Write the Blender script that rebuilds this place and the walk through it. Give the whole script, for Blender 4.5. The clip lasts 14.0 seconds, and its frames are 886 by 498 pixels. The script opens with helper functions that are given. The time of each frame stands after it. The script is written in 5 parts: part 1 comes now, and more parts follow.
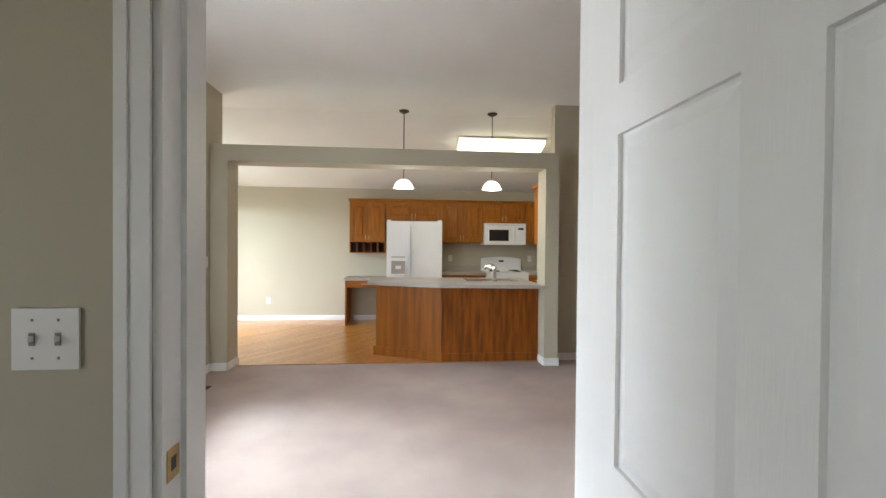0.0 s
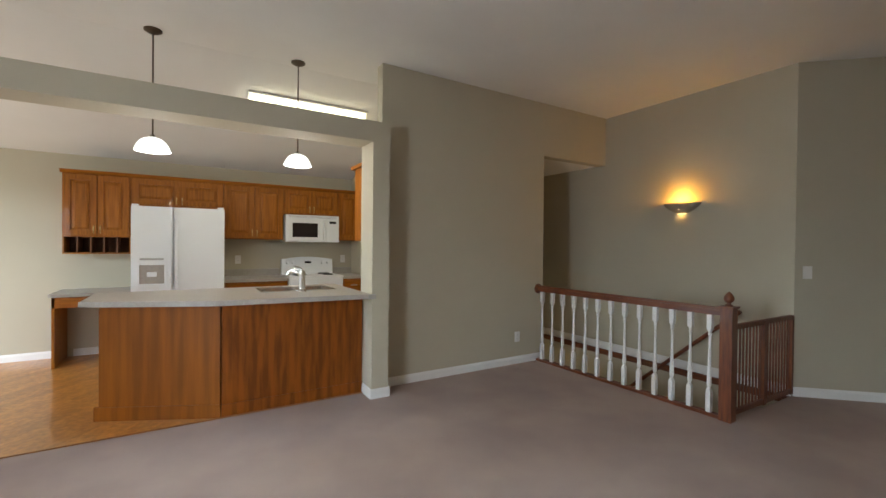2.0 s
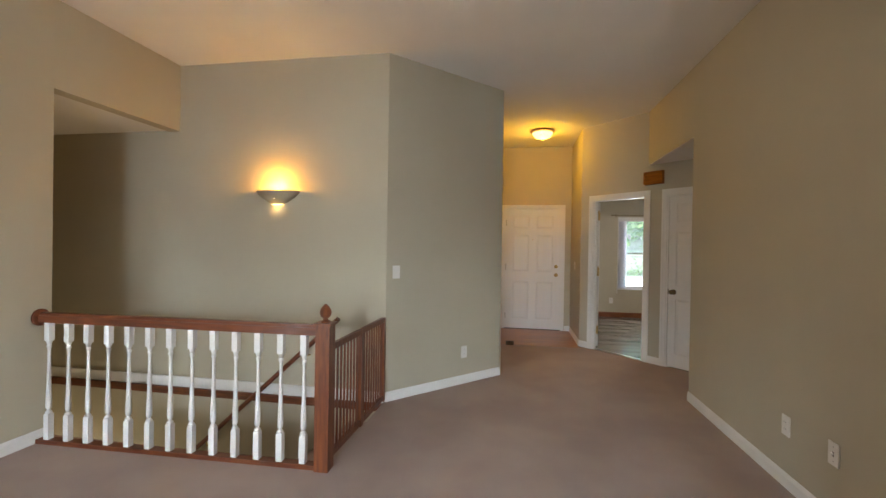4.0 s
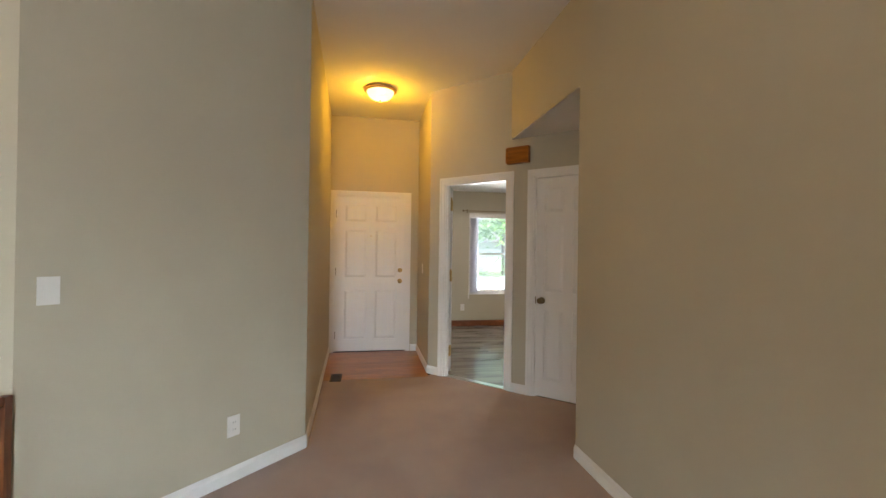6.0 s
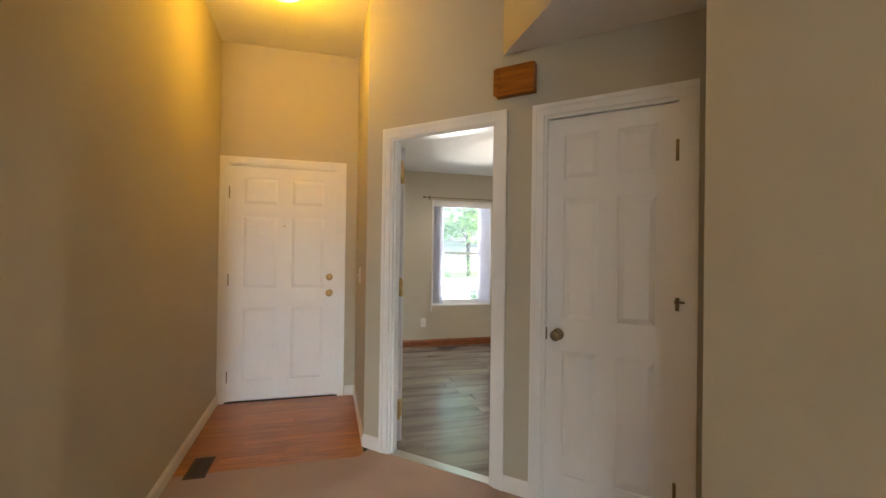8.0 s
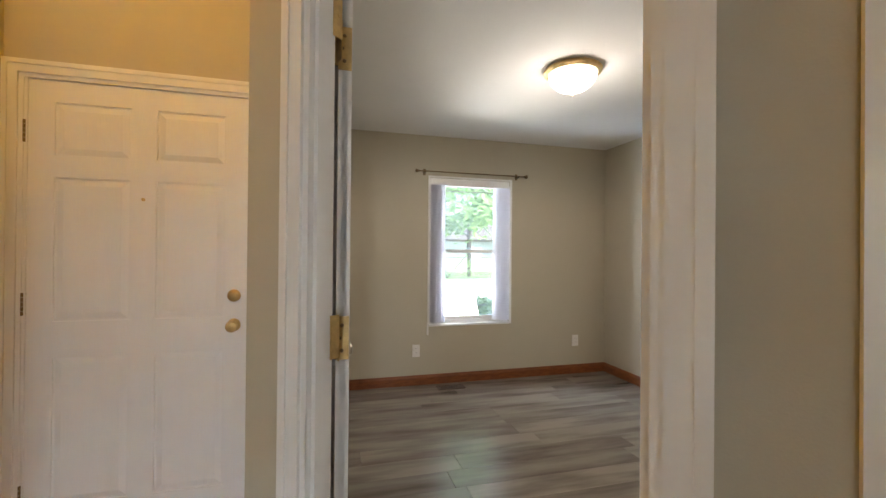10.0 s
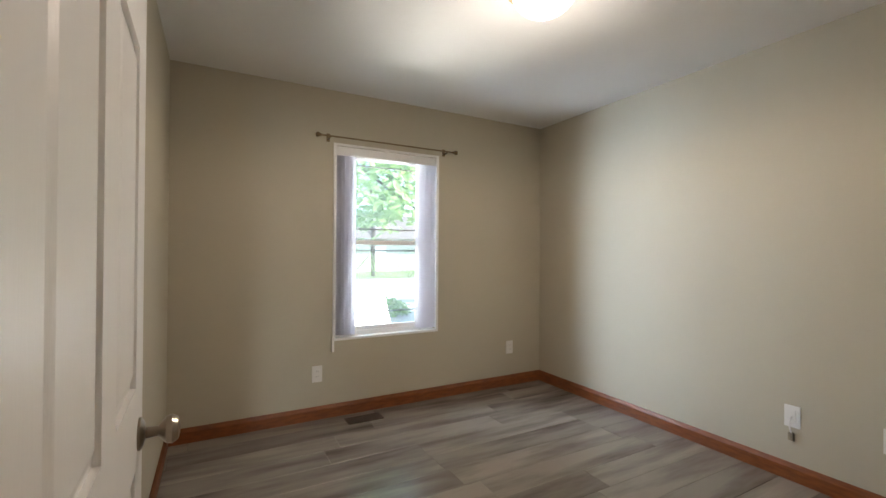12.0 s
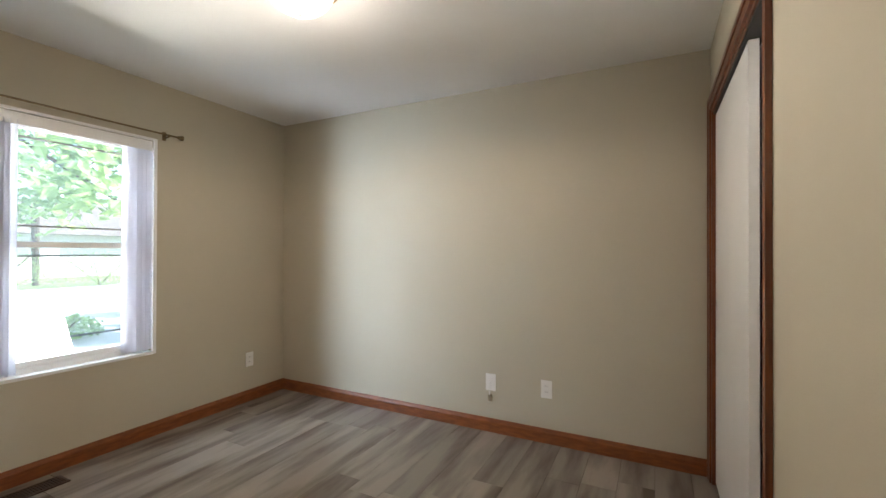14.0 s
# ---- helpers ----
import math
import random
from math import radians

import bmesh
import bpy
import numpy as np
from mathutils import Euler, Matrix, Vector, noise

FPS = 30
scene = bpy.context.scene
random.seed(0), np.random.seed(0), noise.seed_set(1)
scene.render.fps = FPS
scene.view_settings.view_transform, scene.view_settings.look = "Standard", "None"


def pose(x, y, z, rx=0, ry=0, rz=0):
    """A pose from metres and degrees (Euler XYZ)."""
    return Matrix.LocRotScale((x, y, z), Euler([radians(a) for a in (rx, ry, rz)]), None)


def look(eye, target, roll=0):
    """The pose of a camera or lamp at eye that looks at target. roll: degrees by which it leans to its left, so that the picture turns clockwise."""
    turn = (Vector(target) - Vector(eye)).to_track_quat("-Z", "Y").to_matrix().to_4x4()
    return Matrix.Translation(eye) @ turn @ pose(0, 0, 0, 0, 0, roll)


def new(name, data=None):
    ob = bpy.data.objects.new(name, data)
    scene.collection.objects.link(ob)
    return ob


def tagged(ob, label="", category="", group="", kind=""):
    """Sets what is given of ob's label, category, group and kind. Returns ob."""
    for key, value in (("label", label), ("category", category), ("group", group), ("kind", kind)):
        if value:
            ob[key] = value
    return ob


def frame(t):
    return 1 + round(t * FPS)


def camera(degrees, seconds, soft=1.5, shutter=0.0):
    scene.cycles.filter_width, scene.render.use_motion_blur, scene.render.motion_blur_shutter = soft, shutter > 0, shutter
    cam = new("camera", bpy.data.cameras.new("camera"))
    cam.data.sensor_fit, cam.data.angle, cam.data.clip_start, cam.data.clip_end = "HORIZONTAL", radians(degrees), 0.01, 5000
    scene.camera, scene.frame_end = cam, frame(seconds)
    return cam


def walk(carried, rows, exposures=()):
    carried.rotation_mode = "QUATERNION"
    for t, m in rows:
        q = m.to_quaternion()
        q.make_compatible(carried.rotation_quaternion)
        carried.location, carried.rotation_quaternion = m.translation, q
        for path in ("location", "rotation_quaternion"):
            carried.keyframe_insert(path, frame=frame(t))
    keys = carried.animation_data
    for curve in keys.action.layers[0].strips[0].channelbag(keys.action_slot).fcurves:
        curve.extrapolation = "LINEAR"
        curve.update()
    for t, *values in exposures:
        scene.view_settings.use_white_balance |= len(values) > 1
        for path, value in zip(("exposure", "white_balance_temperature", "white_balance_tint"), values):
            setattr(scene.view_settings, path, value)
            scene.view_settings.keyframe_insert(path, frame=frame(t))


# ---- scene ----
cam = camera(92.8, 14.0)
PATH = [
    (0, (-0.151, -0.196, 1.394), (0.021, 1.796, 1.37), 0.5),
    (0.5, (-0.182, 0.158, 1.383), (0.063, 2.143, 1.363), 0.5),
    (1, (-0.183, 0.428, 1.379), (0.246, 2.381, 1.359), 0.4),
    (1.2, (-0.155, 0.550, 1.378), (0.374, 2.479, 1.358), 0.45),
    (1.5, (-0.091, 0.768, 1.377), (0.612, 2.64, 1.356), 0.5),
    (2, (0.039, 1.051, 1.37), (1.079, 2.759, 1.349), 0.6),
    (2.5, (0.235, 1.280, 1.360), (1.625, 2.720, 1.346), 0.85),
    (3, (0.545, 1.413, 1.367), (2.227, 2.496, 1.354), 0.85),
    (3.5, (0.887, 1.515, 1.378), (2.763, 2.208, 1.364), 0.85),
    (4, (1.262, 1.572, 1.390), (3.233, 1.909, 1.375), 0.95),
    (4.2, (1.418, 1.566, 1.388), (3.404, 1.802, 1.374), 0.95),
    (6.3, (3.195, 1.292, 1.332), (5.150, 0.871, 1.340), 0.8),
    (6.5, (3.379, 1.269, 1.334), (5.325, 0.809, 1.339), 0.8),
    (7, (3.769, 1.147, 1.323), (5.706, 0.649, 1.328), 0.8),
    (7.5, (4.198, 1.019, 1.311), (6.131, 0.505, 1.320), 0.8),
    (8, (4.611, 0.898, 1.317), (6.541, 0.377, 1.329), 0.8),
    (8.2, (4.805, 0.829, 1.312), (6.736, 0.307, 1.326), 0.8),
    (10.3, (6.502, 0.435, 1.293), (8.431, -0.096, 1.301), 0.4),
    (10.5, (6.605, 0.422, 1.290), (8.528, -0.128, 1.299), 0.45),
    (11, (6.867, 0.359, 1.280), (8.765, -0.271, 1.286), 0.5),
    (11.5, (7.063, 0.314, 1.244), (8.907, -0.460, 1.258), 0.5),
    (12, (7.189, 0.292, 1.228), (8.947, -0.662, 1.240), 0.4),
    (12.5, (7.258, 0.285, 1.211), (8.884, -0.879, 1.230), 0.5),
    (13, (7.292, 0.292, 1.222), (8.729, -1.098, 1.236), 0.3),
    (13.5, (7.278, 0.306, 1.237), (8.479, -1.293, 1.254), 0.3),
    (14, (7.259, 0.336, 1.265), (8.161, -1.449, 1.277), 0.2),
]
walk(cam, [(t, look(eye, target, roll)) for t, eye, target, roll in PATH],
     exposures=[(0, 2.6), (0.5, 2.35), (1.5, 2.35), (2.5, 2.7), (3.2, 3.1), (4, 3.4), (6.5, 3.7), (8, 3.8), (10.5, 3.65), (12, 3.63), (14, 3.72)])

# ---------------------------------------------------------------- light
world = bpy.data.worlds.new("world")
scene.world = world
world.use_nodes = True
wn = world.node_tree
sky = wn.nodes.new("ShaderNodeTexSky")
sky.sky_type, sky.sun_disc = 'NISHITA', False
sky.sun_elevation, sky.sun_rotation = radians(60), radians(210)
wn.nodes["Background"].inputs["Strength"].default_value = 0.09
wn.links.new(sky.outputs["Color"], wn.nodes["Background"].inputs["Color"])


def lamp(name, kind, m, energy, color, size=0.1, size_y=None, angle=None):
    d = bpy.data.lights.new(name, kind)
    d.energy, d.color = energy, color
    if kind == 'AREA':
        d.size = size
        if size_y:
            d.shape, d.size_y = 'RECTANGLE', size_y
    elif kind == 'SUN':
        d.angle = radians(angle or 0.5)
    else:
        d.shadow_soft_size = size
        if kind == 'SPOT':
            d.spot_size, d.spot_blend = radians(178), 0.3
    ob = new(name, d)
    ob.matrix_world = m
    return ob


lamp("sun", 'SUN', look((0, 0, 20), (6, 10.0, 0)), 2.0, (1.0, 0.95, 0.87), angle=0.5)
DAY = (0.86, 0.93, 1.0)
# area lamp standing in for daylight from a presumed, unseen dining window
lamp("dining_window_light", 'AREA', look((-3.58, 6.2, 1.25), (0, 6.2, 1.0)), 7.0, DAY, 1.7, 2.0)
# area lamps added outside the two blinds, standing in for low western sky
lamp("west_sky_panel", 'AREA', look((-4.6, 4.40, 2.75), (-2.3, 3.3, 1.45)), 80, (0.80, 0.93, 1.0), 0.9, 0.8)
lamp("south_sky_panel", 'AREA', look((-9.0, 1.55, 2.8), (-2.3, 1.75, 1.4)), 110, (0.72, 0.88, 1.0), 2.6, 1.0)
# fill lamp set in the second, added window opening
lamp("added_opening_fill", 'AREA', look((-2.40, 1.75, 1.35), (0.5, 3.9, 0.9)), 23, (0.84, 0.91, 1.0), 0.9, 1.45)
# area lamp added in an unseen opening to brighten the open door
lamp("master_fill_light", 'AREA', look((-3.17, -1.5, 1.4), (0.2, -0.4, 1.3)), 2.4, (0.94, 0.91, 1.0), 1.4, 1.4)
# area lamp added outdoors, out of view, to throw the south wall's light patch
lamp("bedroom_outside_fill", 'AREA', look((11.2, 0.2, 1.5), (9.4, -2.0, 1.1)), 10, (0.68, 0.81, 1.0), 0.7, 1.3)
# low area lamp added outside, imitating daylight thrown up off the sunlit driveway
lamp("driveway_bounce_fill", 'AREA', look((13.3, -1.1, -0.35), (9.6, -0.95, 2.3)), 42, (1.0, 0.95, 0.88), 2.2, 2.2)
# unseen point lamp added down the stair to brighten the stairwell's lower wall
lamp("stairwell_fill_light", 'POINT', pose(4.28, 5.75, -1.35), 1.6, (1.0, 0.86, 0.60), 0.12)

# ---------------------------------------------------------------- materials
def mat(name, color, rough=0.6, metal=0.0, vary=0.10, scale=6.0, fine=90.0, bump=0.1, stretch=(1, 1, 1),
        second=None, coat=0.0, emit=None, island=False, obj_random=0.0, sharp=(0.35, 0.65), trans=0.0):
    m = bpy.data.materials.new(name)
    m.use_nodes = True
    nt = m.node_tree
    n, l = nt.nodes, nt.links
    b = n["Principled BSDF"]
    b.inputs["Roughness"].default_value, b.inputs["Metallic"].default_value = rough, metal
    b.inputs["Coat Weight"].default_value = coat
    b.inputs["Transmission Weight"].default_value = trans
    tc = n.new("ShaderNodeTexCoord")
    mp = n.new("ShaderNodeMapping")
    mp.inputs["Scale"].default_value = stretch
    l.new(tc.outputs["Object"], mp.inputs["Vector"])
    vec = mp.outputs["Vector"]
    rnd = None
    if island or obj_random:
        rnd = (n.new("ShaderNodeNewGeometry").outputs["Random Per Island"] if island
               else n.new("ShaderNodeObjectInfo").outputs["Random"])
        add = n.new("ShaderNodeVectorMath")
        add.operation = 'ADD'
        sc = n.new("ShaderNodeVectorMath")
        sc.operation = 'SCALE'
        sc.inputs[0].default_value = (17, 31, 23)
        l.new(rnd, sc.inputs["Scale"])
        l.new(vec, add.inputs[0])
        l.new(sc.outputs["Vector"], add.inputs[1])
        vec = add.outputs["Vector"]
    big = n.new("ShaderNodeTexNoise")
    big.inputs["Scale"].default_value, big.inputs["Detail"].default_value = scale, 4
    sm = n.new("ShaderNodeTexNoise")
    sm.inputs["Scale"].default_value, sm.inputs["Detail"].default_value = fine, 3
    l.new(vec, big.inputs["Vector"])
    l.new(vec, sm.inputs["Vector"])
    ramp = n.new("ShaderNodeValToRGB")
    ramp.color_ramp.elements[0].position, ramp.color_ramp.elements[1].position = sharp
    c2 = second or tuple(c * (1 - 2 * vary) for c in color)
    ramp.color_ramp.elements[0].color = (*c2, 1)
    ramp.color_ramp.elements[1].color = (*color, 1)
    l.new(big.outputs["Fac"], ramp.inputs["Fac"])
    col = ramp.outputs["Color"]
    hsv = n.new("ShaderNodeHueSaturation")
    mr = n.new("ShaderNodeMapRange")
    mr.inputs["To Min"].default_value, mr.inputs["To Max"].default_value = 1 - vary, 1 + vary
    l.new(sm.outputs["Fac"], mr.inputs["Value"])
    l.new(mr.outputs["Result"], hsv.inputs["Value"])
    l.new(col, hsv.inputs["Color"])
    col = hsv.outputs["Color"]
    if rnd is not None:
        h2 = n.new("ShaderNodeHueSaturation")
        m2 = n.new("ShaderNodeMapRange")
        k = obj_random or 0.14
        m2.inputs["To Min"].default_value, m2.inputs["To Max"].default_value = 1 - k, 1 + k
        l.new(rnd, m2.inputs["Value"])
        l.new(m2.outputs["Result"], h2.inputs["Value"])
        l.new(col, h2.inputs["Color"])
        col = h2.outputs["Color"]
    l.new(col, b.inputs["Base Color"])
    if bump:
        bp = n.new("ShaderNodeBump")
        bp.inputs["Strength"].default_value, bp.inputs["Distance"].default_value = bump, 0.004
        l.new(sm.outputs["Fac"], bp.inputs["Height"])
        l.new(bp.outputs["Normal"], b.inputs["Normal"])
    if emit:
        b.inputs["Emission Color"].default_value = (*emit[0], 1)
        b.inputs["Emission Strength"].default_value = emit[1]
    return m


WALL = mat("khaki_wall_paint", (0.47, 0.425, 0.325), 0.75, vary=0.02, scale=1.2, fine=220, bump=0.12)
CEIL = mat("white_ceiling_paint", (0.78, 0.765, 0.74), 0.9, vary=0.02, scale=1.5, fine=120, bump=0.25)
TRIMW = mat("white_trim_paint", (0.78, 0.77, 0.75), 0.35, vary=0.02, scale=3, fine=60, bump=0.04)
DOORW = mat("white_door_paint", (0.78, 0.765, 0.75), 0.38, vary=0.008, scale=4, fine=40, bump=0.12, stretch=(6, 6, 0.5))
CARPET = mat("mauve_beige_carpet", (0.44, 0.345, 0.305), 0.95, vary=0.10, scale=1.6, fine=350, bump=0.9,
             second=(0.365, 0.28, 0.255))
OAKV = mat("honey_oak_vertical", (0.36, 0.122, 0.010), 0.45, vary=0.06, scale=7, fine=60, bump=0.1, stretch=(7, 7, 0.5),
           second=(0.225, 0.070, 0.005), coat=0.05, obj_random=0.06)
OAKH = mat("honey_oak_horizontal", (0.36, 0.122, 0.010), 0.45, vary=0.06, scale=7, fine=60, bump=0.1, stretch=(0.5, 7, 7),
           second=(0.225, 0.070, 0.005), coat=0.05)
OAKPAN = mat("flamed_oak_veneer", (0.26, 0.072, 0.007), 0.45, vary=0.10, scale=4.5, fine=50, bump=0.06, stretch=(5, 5, 0.5),
             second=(0.15, 0.040, 0.005), coat=0.1, sharp=(0.38, 0.60))
OAKLITE = mat("plain_oak_veneer", (0.285, 0.088, 0.007), 0.45, vary=0.07, scale=3, fine=60, bump=0.05, stretch=(6, 6, 0.35),
              second=(0.19, 0.055, 0.006), coat=0.1)
for oak in (OAKV, OAKH, OAKPAN, OAKLITE):
    oak.node_tree.nodes["Principled BSDF"].inputs["Specular IOR Level"].default_value = 0.22
DARKIN = mat("dark_cubby_wood", (0.15, 0.055, 0.018), 0.6, vary=0.1, stretch=(1, 8, 8))
CHERRY = mat("red_stained_oak", (0.18, 0.047, 0.012), 0.38, vary=0.12, scale=8, fine=70, bump=0.08, stretch=(6, 0.7, 6),
             second=(0.10, 0.025, 0.011), coat=0.3)
CHERRYV = mat("red_stained_oak_post", (0.20, 0.056, 0.014), 0.38, vary=0.12, scale=8, fine=70, bump=0.08, stretch=(7, 7, 0.7),
              second=(0.11, 0.028, 0.012), coat=0.3)
BASEWOOD = mat("orange_stained_baseboard", (0.225, 0.066, 0.014), 0.42, vary=0.12, scale=6, fine=60, bump=0.08, stretch=(2, 2, 9),
               second=(0.15, 0.040, 0.009), coat=0.08)
KFLOOR = mat("golden_oak_strip_floor", (0.58, 0.255, 0.058), 0.3, vary=0.08, scale=5, fine=60, bump=0.05, stretch=(5, 5, 1),
             second=(0.40, 0.165, 0.04), coat=0.35, island=True)
FFLOOR = mat("amber_oak_board", (0.42, 0.16, 0.024), 0.3, vary=0.10, scale=5, fine=60, bump=0.06, stretch=(14, 0.8, 1),
             second=(0.25, 0.086, 0.014), coat=0.15, obj_random=0.16)
LVP = mat("grey_oak_vinyl_plank", (0.25, 0.222, 0.192), 0.23, vary=0.05, scale=1.7, fine=26, bump=0.03, stretch=(5.5, 0.8, 1),
          second=(0.095, 0.078, 0.064), obj_random=0.16, sharp=(0.28, 0.60))
JOINT = mat("dark_floor_joint", (0.05, 0.04, 0.03), 0.8)
COUNTER = mat("speckled_grey_laminate", (0.40, 0.365, 0.33), 0.35, vary=0.06, scale=40, fine=260, bump=0.02)
APPL = mat("white_appliance_enamel", (0.78, 0.80, 0.82), 0.28, vary=0.010, scale=2, fine=300, bump=0.03)
APPLG = mat("grey_appliance_plastic", (0.42, 0.42, 0.41), 0.4, vary=0.02)
BLACKG = mat("black_oven_glass", (0.02, 0.02, 0.022), 0.12, vary=0.02, bump=0.0)
BLACK = mat("black_iron", (0.02, 0.02, 0.02), 0.5, vary=0.05)
STEEL = mat("brushed_steel", (0.62, 0.62, 0.61), 0.28, 1.0, vary=0.04, stretch=(1, 12, 1), bump=0.02)
CHROME = mat("chrome", (0.8, 0.8, 0.81), 0.1, 1.0, vary=0.02, bump=0.0)
BRASS = mat("aged_brass", (0.60, 0.42, 0.18), 0.4, 0.85, vary=0.12, scale=30, bump=0.05)
ANTIQUE = mat("antique_brass", (0.22, 0.16, 0.09), 0.32, 1.0, vary=0.12, scale=30, bump=0.05)
NICKEL = mat("aged_nickel", (0.36, 0.31, 0.25), 0.28, 1.0, vary=0.1, scale=30, bump=0.03)
BRONZE = mat("dark_bronze", (0.10, 0.075, 0.055), 0.42, 0.8, vary=0.1, bump=0.03)
PLATE = mat("white_switch_plate", (0.74, 0.72, 0.69), 0.35, vary=0.015, bump=0.02)
PLATED = mat("grey_slot_plastic", (0.22, 0.21, 0.20), 0.5, vary=0.05)
VENT = mat("dark_brown_register", (0.045, 0.024, 0.014), 0.6, 0.0, vary=0.1)
VANE = mat("pale_grey_blind_vane", (0.74, 0.73, 0.76), 0.6, vary=0.03, stretch=(1, 1, 0.2))
BLIND = mat("white_blind_slat", (0.82, 0.80, 0.74), 0.45, vary=0.02)
VINYL = mat("white_vinyl_window", (0.80, 0.79, 0.77), 0.35, vary=0.02)
SCONCE = mat("taupe_plaster", (0.36, 0.31, 0.235), 0.7, vary=0.05, bump=0.1)
OPALK = mat("opal_glass_lit", (0.9, 0.92, 0.9), 0.3, vary=0.01, bump=0, emit=((0.93, 1.0, 0.97), 0.22))
OPALW = mat("warm_opal_glass_lit", (0.9, 0.8, 0.6), 0.3, vary=0.01, bump=0, emit=((1.0, 0.66, 0.22), 0.28))
OPALB = mat("white_opal_glass_lit", (0.9, 0.9, 0.85), 0.3, vary=0.01, bump=0, emit=((1.0, 0.97, 0.88), 0.4))
TUBE = mat("fluorescent_diffuser_lit", (0.9, 0.9, 0.8), 0.4, vary=0.01, bump=0, emit=((1.0, 0.97, 0.66), 0.75))
GRASS = mat("summer_grass", (0.12, 0.17, 0.055), 0.9, vary=0.25, scale=3, fine=60, bump=0.4)
CONC = mat("pale_concrete", (0.34, 0.335, 0.325), 0.85, vary=0.08, scale=2, fine=80, bump=0.2)
BARK = mat("grey_bark", (0.12, 0.09, 0.065), 0.9, vary=0.2, scale=9, fine=50, bump=0.6, stretch=(2, 2, 0.4))
LEAF = mat("maple_leaf_green", (0.19, 0.29, 0.11), 0.55, vary=0.2, scale=2, bump=0, island=True)


def let_through(m, color, share):
    """Lets part of the light through a thin leaf, vane or slat."""
    nt = m.node_tree
    glow = nt.nodes.new("ShaderNodeBsdfTranslucent")
    glow.inputs["Color"].default_value = (*color, 1)
    mix = nt.nodes.new("ShaderNodeMixShader")
    mix.inputs["Fac"].default_value = share
    nt.links.new(nt.nodes["Principled BSDF"].outputs["BSDF"], mix.inputs[1])
    nt.links.new(glow.outputs["BSDF"], mix.inputs[2])
    nt.links.new(mix.outputs["Shader"], nt.nodes["Material Output"].inputs["Surface"])


let_through(LEAF, (0.36, 0.52, 0.20), 0.5)
let_through(VANE, (0.82, 0.81, 0.84), 0.62)
let_through(BLIND, (0.75, 0.74, 0.70), 0.35)
SIDING = mat("pale_siding", (0.5, 0.47, 0.42), 0.8, vary=0.05)
ROOFM = mat("brown_shingle", (0.10, 0.08, 0.07), 0.9, vary=0.2)
STAIN = mat("smudged_wall_stain", (0.30, 0.25, 0.17), 0.8, vary=0.2, scale=60)


def glass_material():
    m = bpy.data.materials.new("hazed_window_glass")
    m.use_nodes = True
    b = m.node_tree.nodes["Principled BSDF"]
    b.inputs["Transmission Weight"].default_value = 1.0
    b.inputs["Roughness"].default_value = 0.0
    b.inputs["IOR"].default_value = 1.05
    # grey tint put in to dim the bright view outside
    b.inputs["Base Color"].default_value = (0.64, 0.70, 0.71, 1)
    nt = m.node_tree
    # pale translucent veil mixed into the glass to imitate glare
    haze = nt.nodes.new("ShaderNodeBsdfTranslucent")
    haze.inputs["Color"].default_value = (0.84, 0.95, 1.0, 1)
    mix = nt.nodes.new("ShaderNodeMixShader")
    mix.inputs["Fac"].default_value = 0.022
    nt.links.new(b.outputs["BSDF"], mix.inputs[1])
    nt.links.new(haze.outputs["BSDF"], mix.inputs[2])
    nt.links.new(mix.outputs["Shader"], nt.nodes["Material Output"].inputs["Surface"])
    return m


GLASS = glass_material()


# ---------------------------------------------------------------- building helpers
def link(name, bm, material, parent=None, label="", smooth=False, bevel=0.0):
    if bevel:
        bmesh.ops.bevel(bm, geom=[e for e in bm.edges if e.is_manifold and e.calc_face_angle(0) > 0.6], offset=bevel,
                        segments=2, profile=0.6, affect='EDGES', clamp_overlap=True)
    bmesh.ops.recalc_face_normals(bm, faces=bm.faces)
    me = bpy.data.meshes.new(name)
    bm.to_mesh(me)
    bm.free()
    me.materials.append(material)
    if smooth:
        for p in me.polygons:
            p.use_smooth = True
        me.set_sharp_from_angle(angle=radians(35))
    ob = new(name, me)
    if parent:
        ob.parent = parent
    if label:
        ob["label"] = label
    return ob


def part(name, bm, material, parent, label="", smooth=False, bevel=0.0):
    return link(name, bm, material, parent, label, smooth, bevel)


def thing(name, label, category, m=None, group="", kind=""):
    ob = new(name)
    if m is not None:
        ob.matrix_world = m
    return tagged(ob, label, category, group, kind)


def box(x0, x1, y0, y1, z0, z1, bm=None):
    bm = bm or bmesh.new()
    v = [bm.verts.new((x, y, z)) for x in (x0, x1) for y in (y0, y1) for z in (z0, z1)]
    for f in ((0, 1, 3, 2), (4, 6, 7, 5), (0, 4, 5, 1), (2, 3, 7, 6), (0, 2, 6, 4), (1, 5, 7, 3)):
        bm.faces.new([v[i] for i in f])
    return bm


def prism(pts, z0, z1, bm=None):
    bm = bm or bmesh.new()
    lo = [bm.verts.new((x, y, z0)) for x, y in pts]
    hi = [bm.verts.new((x, y, z1)) for x, y in pts]
    k = len(pts)
    bm.faces.new(hi)
    bm.faces.new(lo[::-1])
    for i in range(k):
        bm.faces.new((lo[i], lo[(i + 1) % k], hi[(i + 1) % k], hi[i]))
    return bm


